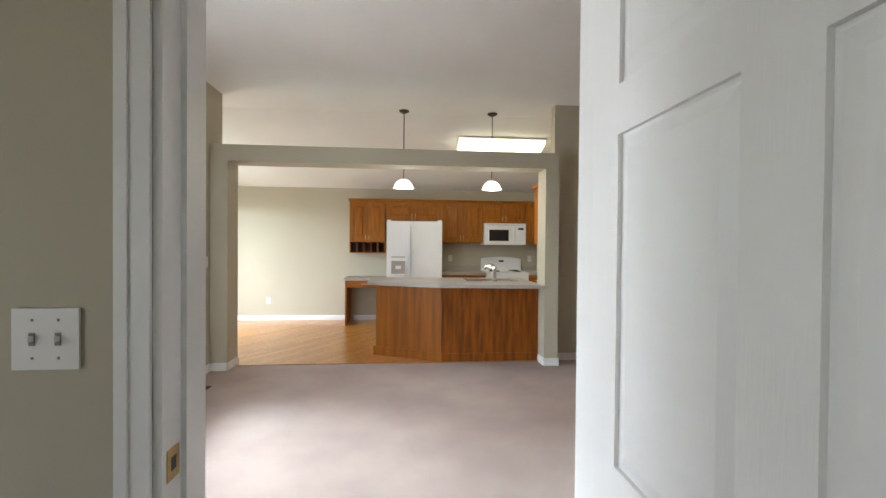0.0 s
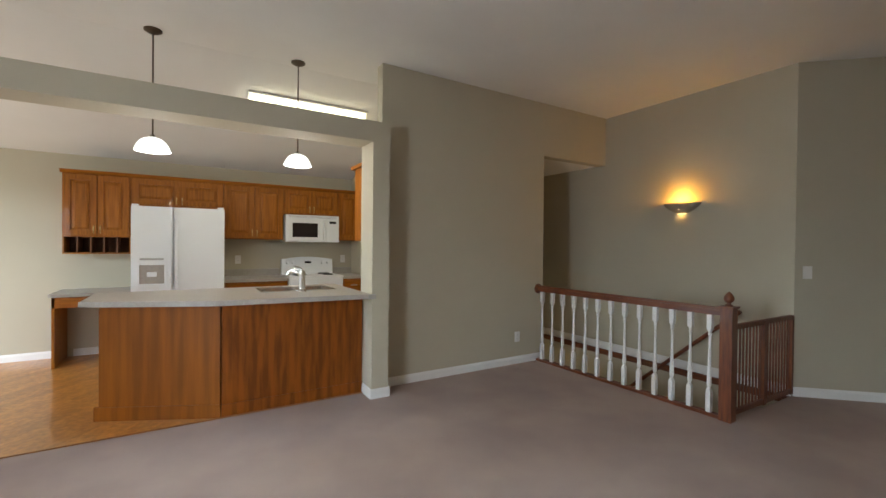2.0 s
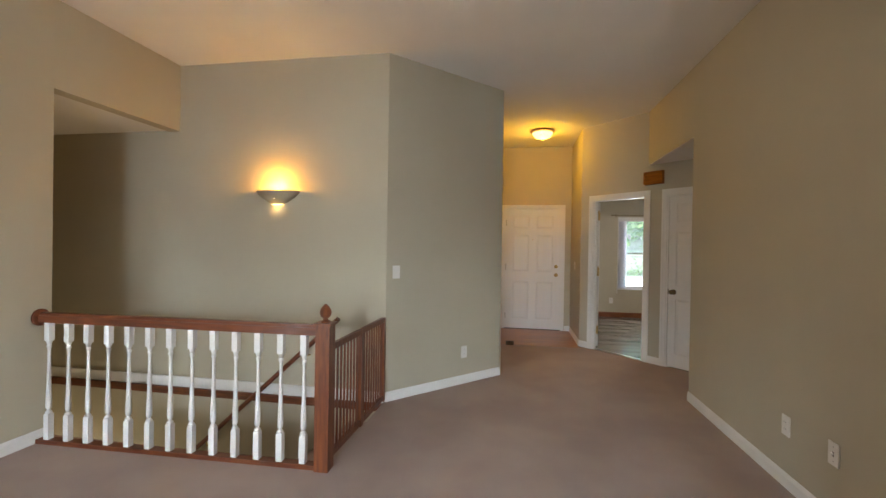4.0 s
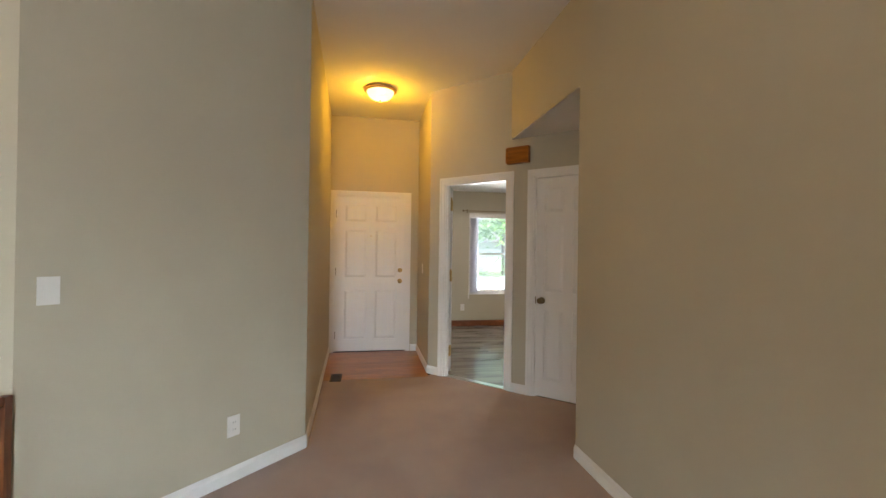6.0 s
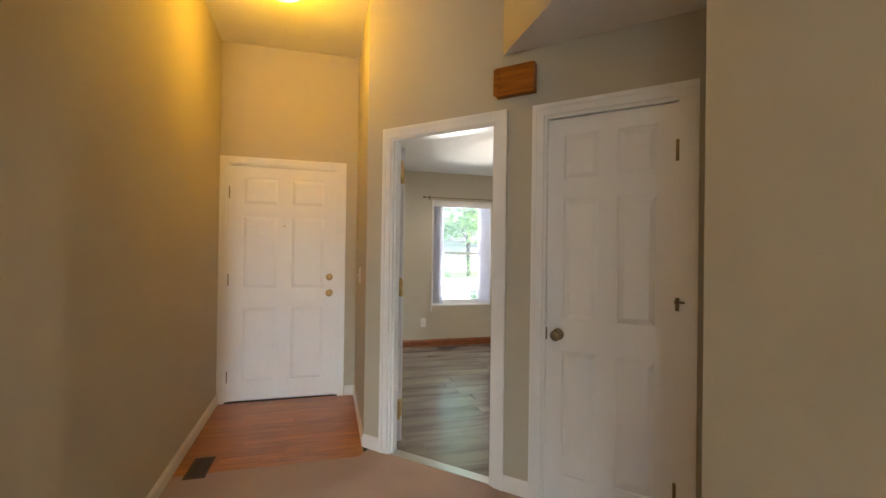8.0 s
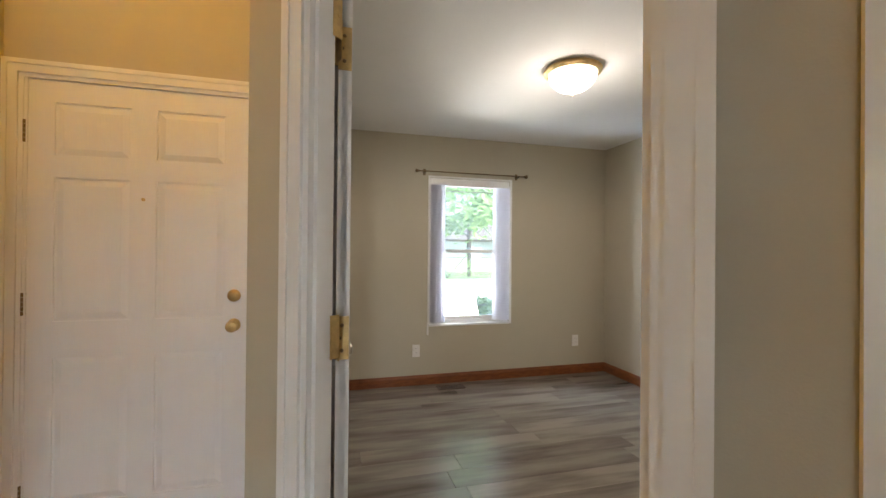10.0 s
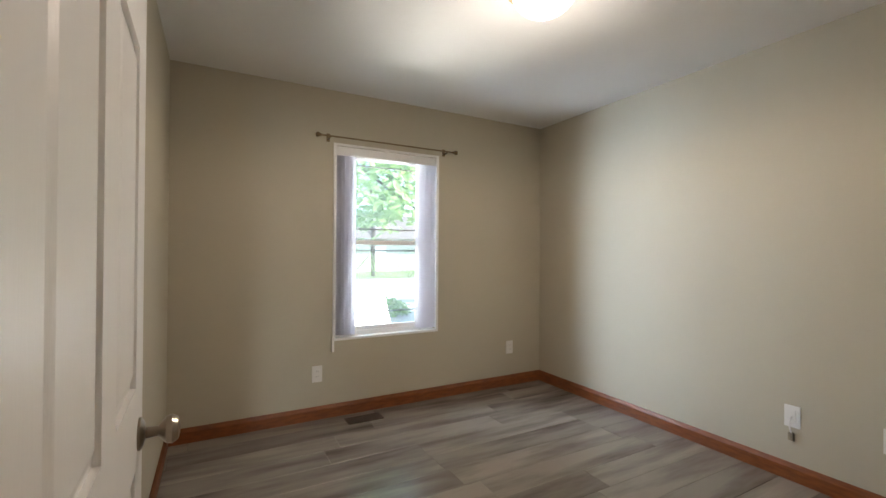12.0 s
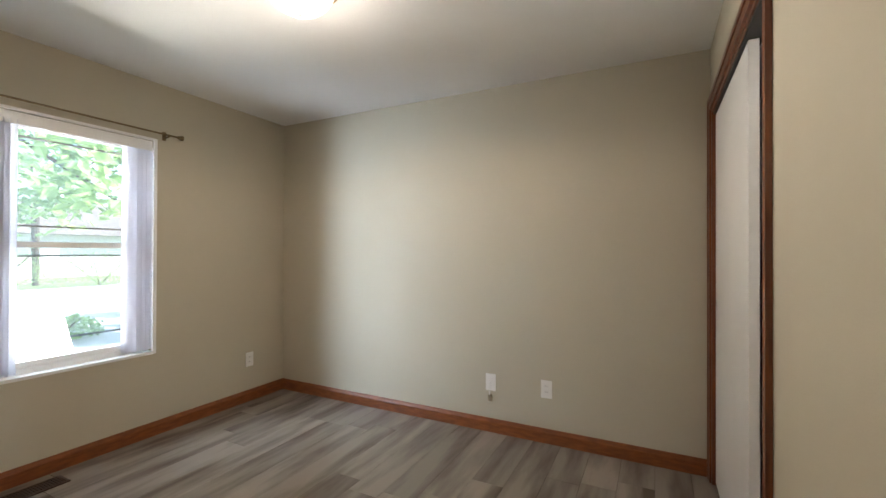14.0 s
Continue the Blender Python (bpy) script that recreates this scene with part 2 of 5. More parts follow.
def lathe(profile, seg=24, bm=None, m=None, arc=2 * math.pi, squash=1.0):
    """Rings of (radius, height) round z."""
    bm = bm or bmesh.new()
    m = m or Matrix()
    full = arc > 6.28
    cnt = seg if full else seg + 1
    rings = []
    for r, z in profile:
        rings.append([bm.verts.new(m @ Vector((r * math.cos(arc * i / seg), squash * r * math.sin(arc * i / seg), z)))
                      for i in range(cnt)])
    for a, b in zip(rings, rings[1:]):
        for i in range(cnt if full else cnt - 1):
            j = (i + 1) % cnt
            bm.faces.new((a[i], a[j], b[j], b[i]))
    if full:
        if profile[0][0] > 1e-5:
            bm.faces.new(rings[0][::-1])
        if profile[-1][0] > 1e-5:
            bm.faces.new(rings[-1])
    return bm


def tube(points, r, seg=10, bm=None):
    bm = bm or bmesh.new()
    pts = [Vector(p) for p in points]
    rings = []
    for i, p in enumerate(pts):
        d = (pts[min(i + 1, len(pts) - 1)] - pts[max(i - 1, 0)]).normalized()
        q = d.to_track_quat('Z', 'Y')
        rings.append([bm.verts.new(p + q @ Vector((r * math.cos(2 * math.pi * k / seg), r * math.sin(2 * math.pi * k / seg), 0)))
                      for k in range(seg)])
    for a, b in zip(rings, rings[1:]):
        for k in range(seg):
            bm.faces.new((a[k], a[(k + 1) % seg], b[(k + 1) % seg], b[k]))
    bm.faces.new(rings[0][::-1])
    bm.faces.new(rings[-1])
    return bm


def run_matrix(p0, p1):
    """Local x runs from p0 to p1, y to the left of that run, z up; origin at p0 on the floor."""
    a = math.atan2(p1[1] - p0[1], p1[0] - p0[0])
    return pose(p0[0], p0[1], 0, 0, 0, math.degrees(a))


def dist(p0, p1):
    return math.hypot(p1[0] - p0[0], p1[1] - p0[1])


def wall(name, p0, p1, thick, z0, z1, openings=(), flip=True, material=None, label="khaki painted plaster wall"):
    """A wall whose seen face runs from p0 to p1, with the room to the right of that run (to the left without flip)."""
    length = dist(p0, p1)
    if flip:
        p0, p1 = p1, p0
        openings = [(length - o[1], length - o[0], o[2], o[3]) for o in openings]
    bm = bmesh.new()
    cuts = sorted({0.0, length, *(o[0] for o in openings), *(o[1] for o in openings)})
    for a, b in zip(cuts, cuts[1:]):
        if b - a < 1e-4:
            continue
        hole = sorted((o[2], o[3]) for o in openings if o[0] <= a + 1e-5 and o[1] >= b - 1e-5)
        z = z0
        for h0, h1 in hole:
            if h0 > z + 1e-4:
                box(a, b, -thick, 0, z, h0, bm)
            z = h1
        if z1 > z + 1e-4:
            box(a, b, -thick, 0, z, z1, bm)
    bmesh.ops.remove_doubles(bm, verts=bm.verts, dist=1e-5)
    inner = [f for f in bm.faces if sum(1 for g in bm.faces if g is not f and (g.calc_center_median() - f.calc_center_median()).length < 1e-5)]
    bmesh.ops.delete(bm, geom=inner, context='FACES')
    ob = link(name, bm, material or WALL)
    ob.matrix_world = run_matrix(p0, p1)
    return tagged(ob, label, "wall", kind="structure")


def baseboard(p0, p1, s0=0.0, s1=None, material=None, h=0.085, label="white painted wooden baseboard", t=0.013, flip=True):
    length = s1 if s1 is not None else dist(p0, p1)
    if flip:
        s0, length = dist(p0, p1) - length, dist(p0, p1) - s0
        p0, p1 = p1, p0
    bm = bmesh.new()
    prof = [(0.002, 0), (t, 0), (t, h * 0.72), (t * 0.55, h * 0.9), (t * 0.35, h), (0.002, h)]
    ends = []
    for x in (s0, length):
        ends.append([bm.verts.new((x, y, z)) for y, z in prof])
    k = len(prof)
    for i in range(k):
        bm.faces.new((ends[0][i], ends[0][(i + 1) % k], ends[1][(i + 1) % k], ends[1][i]))
    bm.faces.new(ends[0])
    bm.faces.new(ends[1][::-1])
    ob = link("baseboard", bm, material or TRIMW)
    ob.matrix_world = run_matrix(p0, p1)
    return tagged(ob, label, "baseboard", kind="structure")


def casing(m, a, b, top, w=0.062, t=0.016, material=None, label="white painted door casing", sill=None, depth=None):
    """Trim round an opening from a to b along a wall's run, on its seen face; depth: a jamb lining of that depth."""
    bm = bmesh.new()
    z0 = sill if sill is not None else 0.0
    for x0, x1, zz0, zz1 in ((a - w, a, z0, top), (b, b + w, z0, top), (a - w, b + w, top, top + w)):
        box(x0, x1, 0.002, t * 0.7, zz0, zz1, bm)
    box(a - w, a - w * 0.62, t * 0.7, t, z0, top + w, bm)
    box(b + w * 0.62, b + w, t * 0.7, t, z0, top + w, bm)
    box(a - w * 0.62, b + w * 0.62, t * 0.7, t, top + w * 0.62, top + w, bm)
    if sill is not None:
        box(a - w, b + w, 0.002, t * 0.7, z0 - w, z0, bm)
    ob = link("trim", bm, material or TRIMW, bevel=0.002)
    ob.matrix_world = m
    tagged(ob, label, "door casing", kind="structure")
    if depth:
        bm = bmesh.new()
        for x0, x1 in ((a, a + 0.018), (b - 0.018, b)):
            box(x0, x1, -depth, 0.002, z0, top, bm)
        box(a + 0.018, b - 0.018, -depth, 0.002, top - 0.018, top, bm)
        for x0, x1 in ((a + 0.018, a + 0.03), (b - 0.03, b - 0.018)):
            box(x0, x1, -depth * 0.62, -depth * 0.62 + 0.034, z0, top - 0.018, bm)
        ob = link("trim", bm, material or TRIMW)
        ob.matrix_world = m
        tagged(ob, label.replace("casing", "jamb"), "door jamb", kind="structure")


def raised_panel(w, h, t=0.036):
    """A raised field with sloping edges on both faces of a door, centred."""
    bm = bmesh.new()
    rows = []
    for y, k in ((-t / 2 + 0.001, 0.034), (-t / 2 + 0.0095, 0.006), (t / 2 - 0.0095, 0.006), (t / 2 - 0.001, 0.034)):
        rows.append([bm.verts.new((sx * (w / 2 - k), y, sz * (h / 2 - k))) for sx, sz in ((-1, -1), (1, -1), (1, 1), (-1, 1))])
    for a, b in zip(rows, rows[1:]):
        for i in range(4):
            bm.faces.new((a[i], a[(i + 1) % 4], b[(i + 1) % 4], b[i]))
    bm.faces.new(rows[0])
    bm.faces.new(rows[-1][::-1])
    return bm


def knob(parent, x, z, side, material, y0=0.018):
    prof = [(0.0, 0.0), (0.031, 0.0), (0.031, 0.004), (0.024, 0.009), (0.011, 0.012), (0.0095, 0.032), (0.016, 0.037), (0.026, 0.046),
            (0.028, 0.056), (0.022, 0.066), (0.010, 0.069), (0.0, 0.070)]
    ob = part("knob", lathe(prof, 20), material, parent, "round metal door knob", smooth=True)
    ob.matrix_basis = pose(x, side * y0, z, -90 * side, 0, 0)
    return ob


def hinge(parent, x, y, z, material):
    bm = box(x - 0.012, x - 0.003, y - 0.001, y + 0.002, z - 0.05, z + 0.05)
    box(x + 0.003, x + 0.012, y - 0.001, y + 0.002, z - 0.05, z + 0.05, bm)
    for zz in (-0.03, 0.0, 0.03):
        for sx in (-0.0085, 0.0085):
            lathe([(0.0025, 0), (0.002, 0.0012), (0, 0.0013)], 8, bm, pose(x + sx, y + 0.002, z + zz, -90, 0, 0))
    for k in range(5):
        lathe([(0.0065, 0.001), (0.0065, 0.019)], 10, bm, pose(x, y + 0.004, z - 0.05 + 0.02 * k))
    return part("hinge", bm, material, parent, "brass butt hinge")


def six_panel_door(name, label, m, w=0.76, h=2.03, knob_at=None, knob_mat=None, t=0.036, sides=(1, -1), material=None,
                   hinges=None):
    """Local x along the leaf from its hinge, y through it, z up."""
    d = thing(name, label, "door", m, kind="structure")
    dm = material or DOORW
    st = min(0.108, 0.14 * w)
    cols = [(st, w / 2 - st * 0.48), (w / 2 + st * 0.48, w - st)]
    rows = [(0.165, 0.815), (0.97, 1.605), (1.70, 1.935)]
    bm = box(0, w, -t / 2 + 0.009, t / 2 - 0.009, 0.012, h)
    for s0, s1 in ((0, cols[0][0]), (cols[0][1], cols[1][0]), (cols[1][1], w)):
        box(s0, s1, -t / 2, t / 2, 0.012, h, bm)
    zr = [0.012] + [z for r in rows for z in r] + [h]
    for i in range(0, len(zr), 2):
        for c0, c1 in cols:
            box(c0, c1, -t / 2, t / 2, zr[i], zr[i + 1], bm)
    part("leaf", bm, dm, d)
    cache = {}
    for c0, c1 in cols:
        for r0, r1 in rows:
            key = round(r1 - r0, 3)
            if key not in cache:
                ob = part("panel", raised_panel(c1 - c0, r1 - r0, t), dm, d)
                cache[key] = ob.data
            else:
                ob = new("panel", cache[key])
                ob.parent = d
            ob.matrix_basis = pose((c0 + c1) / 2, 0, (r0 + r1) / 2)
    if knob_at:
        for s in sides:
            knob(d, knob_at[0], knob_at[1], s, knob_mat or BRASS)
    if hinges:
        for z in (0.22, 1.08, 1.82):
            hinge(d, 0.0, hinges * (t / 2), z, BRASS)
    return d


def switch_plate(name, label, m, gangs=1, outlet=False, toggle=True):
    w = 0.072 + 0.046 * (gangs - 1)
    p = thing(name, label, "outlet" if outlet else "light switch", m)
    bm = box(-w / 2, w / 2, 0.0, 0.006, -0.058, 0.058)
    part("plate", bm, PLATE, p, bevel=0.003)
    for g in range(gangs):
        x = (g - (gangs - 1) / 2) * 0.046
        if outlet:
            for z in (-0.02, 0.02):
                part("socket", box(x - 0.016, x + 0.016, 0.006, 0.009, z - 0.013, z + 0.013), PLATE, p, bevel=0.002)
                bm = box(x - 0.008, x - 0.005, 0.009, 0.0096, z - 0.002, z + 0.007)
                box(x + 0.005, x + 0.008, 0.009, 0.0096, z - 0.002, z + 0.007, bm)
                part("slot", bm, PLATED, p)
        elif toggle:
            bm = box(x - 0.005, x + 0.005, 0.006, 0.008, -0.012, 0.012)
            part("slot", bm, PLATED, p)
            tg = part("toggle", box(x - 0.004, x + 0.004, 0.004, 0.02, -0.004, 0.006), PLATE, p, bevel=0.001)
            for z in (-0.036, 0.036):
                part("screw", lathe([(0.003, 0), (0.002, 0.001), (0, 0.0011)], 8, m=pose(x, 0.006, z, -90, 0, 0)), PLATED, p)
        else:
            part("rocker", box(x - 0.016, x + 0.016, 0.006, 0.010, -0.033, 0.033), PLATE, p, bevel=0.002)
    return p


def on_wall(p0, p1, s, z, flip=True):
    if flip:
        return run_matrix(p1, p0) @ pose(dist(p0, p1) - s, 0.001, z)
    return run_matrix(p0, p1) @ pose(s, 0.001, z)


def floor_vent(label, m, lx=0.30, ly=0.12):
    v = thing("floor_register", label, "floor vent", m)
    bm = bmesh.new()
    for a, b, c, d in ((-lx / 2, lx / 2, -ly / 2, -ly / 2 + 0.014), (-lx / 2, lx / 2, ly / 2 - 0.014, ly / 2),
                       (-lx / 2, -lx / 2 + 0.014, -ly / 2 + 0.014, ly / 2 - 0.014), (lx / 2 - 0.014, lx / 2, -ly / 2 + 0.014, ly / 2 - 0.014)):
        box(a, b, c, d, 0.001, 0.007, bm)
    part("frame", bm, VENT, v)
    part("backing", box(-lx / 2 + 0.01, lx / 2 - 0.01, -ly / 2 + 0.01, ly / 2 - 0.01, 0.0005, 0.002), BLACK, v)
    n = 18
    first = None
    for i in range(n):
        x = -lx / 2 + 0.018 + (lx - 0.036) * i / (n - 1)
        if first is None:
            first = part("slat", box(-0.0035, 0.0035, -ly / 2 + 0.014, ly / 2 - 0.014, 0.002, 0.0055), VENT, v)
            ob = first
        else:
            ob = new("slat", first.data)
            ob.parent = v
        ob.matrix_basis = pose(x, 0, 0)
    return v


def flush_lamp(label, m, glass, rim, r=0.17, drop=0.11):
    f = thing("flush_ceiling_lamp", label, "ceiling lamp", m)
    part("rim", lathe([(r * 0.6, 0.0), (r, -0.004), (r * 1.06, -0.014), (r * 1.04, -0.026), (r * 0.94, -0.036), (r * 0.86, -0.034),
                       (r * 0.86, -0.02), (r * 0.5, -0.012)], 40), rim, f, smooth=True)
    prof = [(r * 0.88 * math.cos(a), -0.03 - (drop - 0.03) * math.sin(a)) for a in [i * math.pi / 2 / 9 for i in range(10)]]
    part("shade", lathe(prof, 40), glass, f, "glowing frosted glass bowl", smooth=True)
    part("finial", lathe([(0.010, -drop + 0.004), (0.012, -drop - 0.006), (0.006, -drop - 0.012), (0.007, -drop - 0.018), (0.0, -drop - 0.022)], 12),
         rim, f, smooth=True)
    return f

# ---------------------------------------------------------------- plan
H = 3.08            # great room and foyer ceiling
HB = 2.42           # bedroom ceiling
WX = -2.26          # great room west wall
BY0, BY1 = 4.545, 4.83   # dividing beam and posts
KY = 7.60           # kitchen back wall
EX = 4.85           # stairwell wall
NY = 4.775          # north wall beside the stair
SE = (EX, 2.69)     # corner of the stairwell wall and the angled wall
SY = -0.03          # south wall by the foyer
FX = 8.555          # front door wall
HL0, HL1 = (5.885, 1.72), (FX, 1.80)
HR = 0.655          # hall wall by the bedroom door
DB0 = (7.495, 0.655)
Q = math.sqrt(0.5)
BE, BS, BW = 10.33, -2.477, 6.985   # bedroom walls


def db(s):
    return (DB0[0] - Q * s, DB0[1] - Q * s)


# ---------------------------------------------------------------- floors and ceilings
def slab(name, pts, z0, z1, material, label, cat):
    ob = link(name, prism(pts, z0, z1), material)
    return tagged(ob, label, cat, kind="structure")


slab("floor_carpet", [(-2.41, 0.80), (2.2, 0.80), (2.2, SY), (5.3, SY - 0.3), (5.3, -1.6), (5.9, -0.97), (7.475, 0.60), (7.36, 0.70), (7.36, 1.84), (5.885, 1.80),
                      (4.91, 2.695), (3.75, 2.695), (3.75, 4.78), (1.44, 4.78), (1.44, 4.745), (-2.41, 4.745)], -0.03, 0.0, CARPET,
     "mauve beige cut-pile carpet, worn and faintly marked", "carpet")
slab("floor_carpet_edge", [(1.47, 4.40), (3.715, 4.40), (3.715, 4.885), (1.47, 4.885)], -0.04, -0.0035, CARPET, "carpet tucked under the wall", "carpet")
slab("floor_base", [(-3.7, 4.6), (-3.7, 7.7), (3.72, 7.7), (3.72, 4.6)], -0.20, -0.012, JOINT, "subfloor beneath the oak strips", "floor")
slab("floor_foyer_base", [(7.30, 0.6), (8.7, 0.6), (8.7, 1.9), (7.30, 1.9)], -0.20, -0.012, JOINT, "subfloor beneath the foyer boards", "floor")
slab("floor_bedroom_base", [(5.2, -2.65), (10.45, -2.65), (10.45, 0.60), (7.30, 0.60), (5.9, -1.0), (5.2, -1.0)], -0.20, -0.006, JOINT,
     "subfloor beneath the vinyl planks", "floor")
slab("floor_master", [(-3.2, -3.1), (2.15, -3.1), (2.15, 0.80), (-3.2, 0.80)], -0.2, -0.001, CARPET, "mauve beige bedroom carpet", "carpet")

slab("ceiling_great", [(-2.41, 0.72), (2.05, 0.72), (2.05, -0.2), (8.7, -0.2), (8.7, 1.95), (5.9, 2.0), (5.02, 2.8), (5.02, 4.95), (2.4, 4.95), (2.4, 5.32), (-3.75, 5.32),
                       (-3.75, 4.83), (-2.41, 4.83)], H, H + 0.12, CEIL, "white textured ceiling", "ceiling")
bm = bmesh.new()
pts = [(5.32, H), (KY + 0.1, 2.36), (KY + 0.1, 2.50), (5.32, H + 0.12)]
a = [bm.verts.new((-3.75, y, z)) for y, z in pts]
b = [bm.verts.new((2.4, y, z)) for y, z in pts]
for i in range(4):
    bm.faces.new((a[i], a[(i + 1) % 4], b[(i + 1) % 4], b[i]))
bm.faces.new(a[::-1])
bm.faces.new(b)
tagged(link("ceiling_kitchen_slope", bm, CEIL), "white sloping kitchen ceiling", "ceiling", kind="structure")
slab("ceiling_bedroom", [(6.0, -2.6), (10.42, -2.6), (10.42, 0.64), (7.57, 0.64), (6.60, -0.33), (6.07, -0.86), (6.0, -0.95)], HB, HB + 0.1, CEIL, "white bedroom ceiling", "ceiling")
slab("ceiling_niche", [(5.485, SY), (6.805, SY), (5.485, -1.35)], 2.421, 2.43, CEIL, "white low ceiling of the door niche", "ceiling")
slab("ceiling_master", [(-3.2, -3.1), (2.15, -3.1), (2.15, 0.72), (-3.2, 0.72)], 2.44, 2.54, CEIL, "white ceiling", "ceiling")
slab("ceiling_stairs", [(3.5, NY + 0.12), (5.02, NY + 0.12), (5.02, 6.45), (3.5, 6.45)], 2.46, 2.56, CEIL, "white ceiling over the stair", "ceiling")

# unseen slab added above the ceilings to block sun leaking into the rooms
slab("roof", [(-4.3, -3.6), (10.9, -3.6), (10.9, 8.2), (-4.3, 8.2)], 3.25, 3.4, ROOFM, "unseen slab over the house, added to keep sun out", "roof")

# ---------------------------------------------------------------- walls
# great room: west, door wall, south
WIN_W = (2.90, 3.80, 0.60, 2.12)
# unseen second window, added so fill light can enter the great room
WIN_ADDED = (1.30, 2.20, 0.60, 2.12)
wall("wall_west", (WX, 4.845), (WX, 0.66), 0.15, 0, H, [(4.845 - w[1], 4.845 - w[0], w[2], w[3]) for w in (WIN_W, WIN_ADDED)], flip=False)
DX0, DX1 = -0.640, 0.300
MY0, MY1 = 0.665, 0.84   # the wall of the first door
wall("wall_master_north", (DX1 + 1.9, MY1), (WX - 0.15, MY1), MY1 - MY0, 0, H, [(1.9, 1.9 + DX1 - DX0, 0, 2.05)])
wall("wall_step", (2.2, SY - 0.0), (2.2, MY1), 0.12, 0, H)
wall("wall_south", (5.48, SY), (2.08, SY), 0.12, 0, H)
wall("wall_south_header", (6.81, SY), (5.48, SY), 0.12, 2.425, H)
wall("wall_niche", (5.48, -1.46), (5.48, SY - 0.12), 0.12, 0, 2.44, [(0.42, 1.19, 0, 2.03)])
# foyer and bedroom
wall("wall_diagonal_bedroom", DB0, db(2.9), 0.078, 0, H, [(0.20, 0.94, 0, 2.05), (1.21, 1.855, 0, 2.045)])
wall("wall_hall_right", (FX, HR), DB0, 0.10, 0, H)
wall("wall_front", (FX, 1.90), (FX, 0.56), 0.15, 0, H, [(1.90 - 1.745, 1.90 - 0.81, 0, 2.05)])
wall("wall_hall_left", HL0, HL1, 0.12, 0, H)
wall("wall_diagonal_stairs", SE, HL0, 0.12, 0, H)
wall("wall_stairs", (EX, 6.4), SE, 0.15, -2.7, H)
wall("wall_north", (1.62, NY), (3.72, NY), 0.12, 0, H)
wall("wall_north_header", (3.72, NY), (EX, NY), 0.12, 2.45, H)
wall("wall_stairs_west", (3.72, 2.69), (3.72, NY), 0.10, -2.7, -0.002)
wall("wall_stairs_alcove", (3.72, NY + 0.12), (3.72, 6.4), 0.12, -2.7, 2.46)
wall("wall_stairs_end", (3.6, 6.3), (EX + 0.1, 6.3), 0.12, -2.7, 2.46)
wall("wall_stairs_south", (EX + 0.1, 2.69), (3.6, 2.69), 0.10, -2.7, -0.002)
slab("floor_lower", [(3.5, 2.6), (5.1, 2.6), (5.1, 6.5), (3.5, 6.5)], -2.8, -2.7, CARPET, "carpet at the foot of the stairs", "carpet")
# kitchen and dining
wall("wall_kitchen_north", (-3.72, KY), (2.45, KY), 0.12, 0, 2.46)
wall("wall_kitchen_east", (2.30, KY), (2.30, NY + 0.12), 0.12, 0, H + 0.05)
wall("wall_dining_west", (-3.62, 4.83), (-3.62, KY), 0.12, 0, H + 0.05, [(0.45, 2.35, 0.1, 2.1)])
wall("wall_dining_south", (-2.41, 4.845), (-3.74, 4.845), 0.12, 0, H)
# bedroom
WB = (-0.495, -1.355, 0.572, 2.020)
wall("wall_bedroom_east", (BE, BS - 0.1), (BE, 0.65), 0.15, -0.3, HB + 0.1, [(WB[1] - BS + 0.1, WB[0] - BS + 0.1, WB[2], WB[3])], flip=False)
wall("wall_bedroom_south", (BW - 0.9, BS), (BE + 0.1, BS), 0.12, 0, HB, flip=False)
wall("wall_bedroom_north", (BE, 0.545), (7.5, 0.545), 0.11, 0, HB, flip=False)
CL0, CL1, CLT = -2.405, -1.10, 2.05
wall("wall_bedroom_west", (BW, -0.30), (BW, BS), 0.11, 0, HB, [(-0.30 - CL1, -0.30 - CL0, 0, CLT)], flip=False)
wall("wall_bedroom_return", (6.87, -0.095), (BW, -0.30), 0.08, 0, HB, flip=False)
wall("wall_closet_back", (BW - 0.75, -0.9), (BW - 0.75, BS - 0.1), 0.1, 0, HB, flip=False)
wall("wall_closet_side", (BW - 0.03, -0.95), (BW - 0.8, -0.95), 0.1, 0, HB, flip=False)
# the room behind the camera's first stand
# the opening here is unseen, cut for the added fill lamp
wall("wall_master_west", (-3.1, MY0), (-3.1, -3.0), 0.12, 0, 2.5, [(1.4, 2.9, 0.6, 2.1)], flip=False)
wall("wall_master_south", (-3.1, -3.0), (2.1, -3.0), 0.12, 0, 2.5, flip=False)
wall("wall_master_east", (2.08, -3.0), (2.08, MY0), 0.12, 0, 2.5, flip=False)

# the beam and its posts between great room and kitchen
bm = bmesh.new()
prof = [(WX, 0), (-2.08, 0), (-2.08, 2.27), (1.44, 2.27), (1.44, 0), (1.60, 0), (1.60, 2.45), (WX, 2.45)]
f0 = [bm.verts.new((x, BY0, z)) for x, z in prof]
f1 = [bm.verts.new((x, BY1, z)) for x, z in prof]
bm.faces.new(f0)
bm.faces.new(f1[::-1])
for i in range(8):
    bm.faces.new((f0[i], f0[(i + 1) % 8], f1[(i + 1) % 8], f1[i]))
tagged(link("wall_beam", bm, WALL, bevel=0.012), "khaki painted beam on two square posts", "beam", kind="structure")

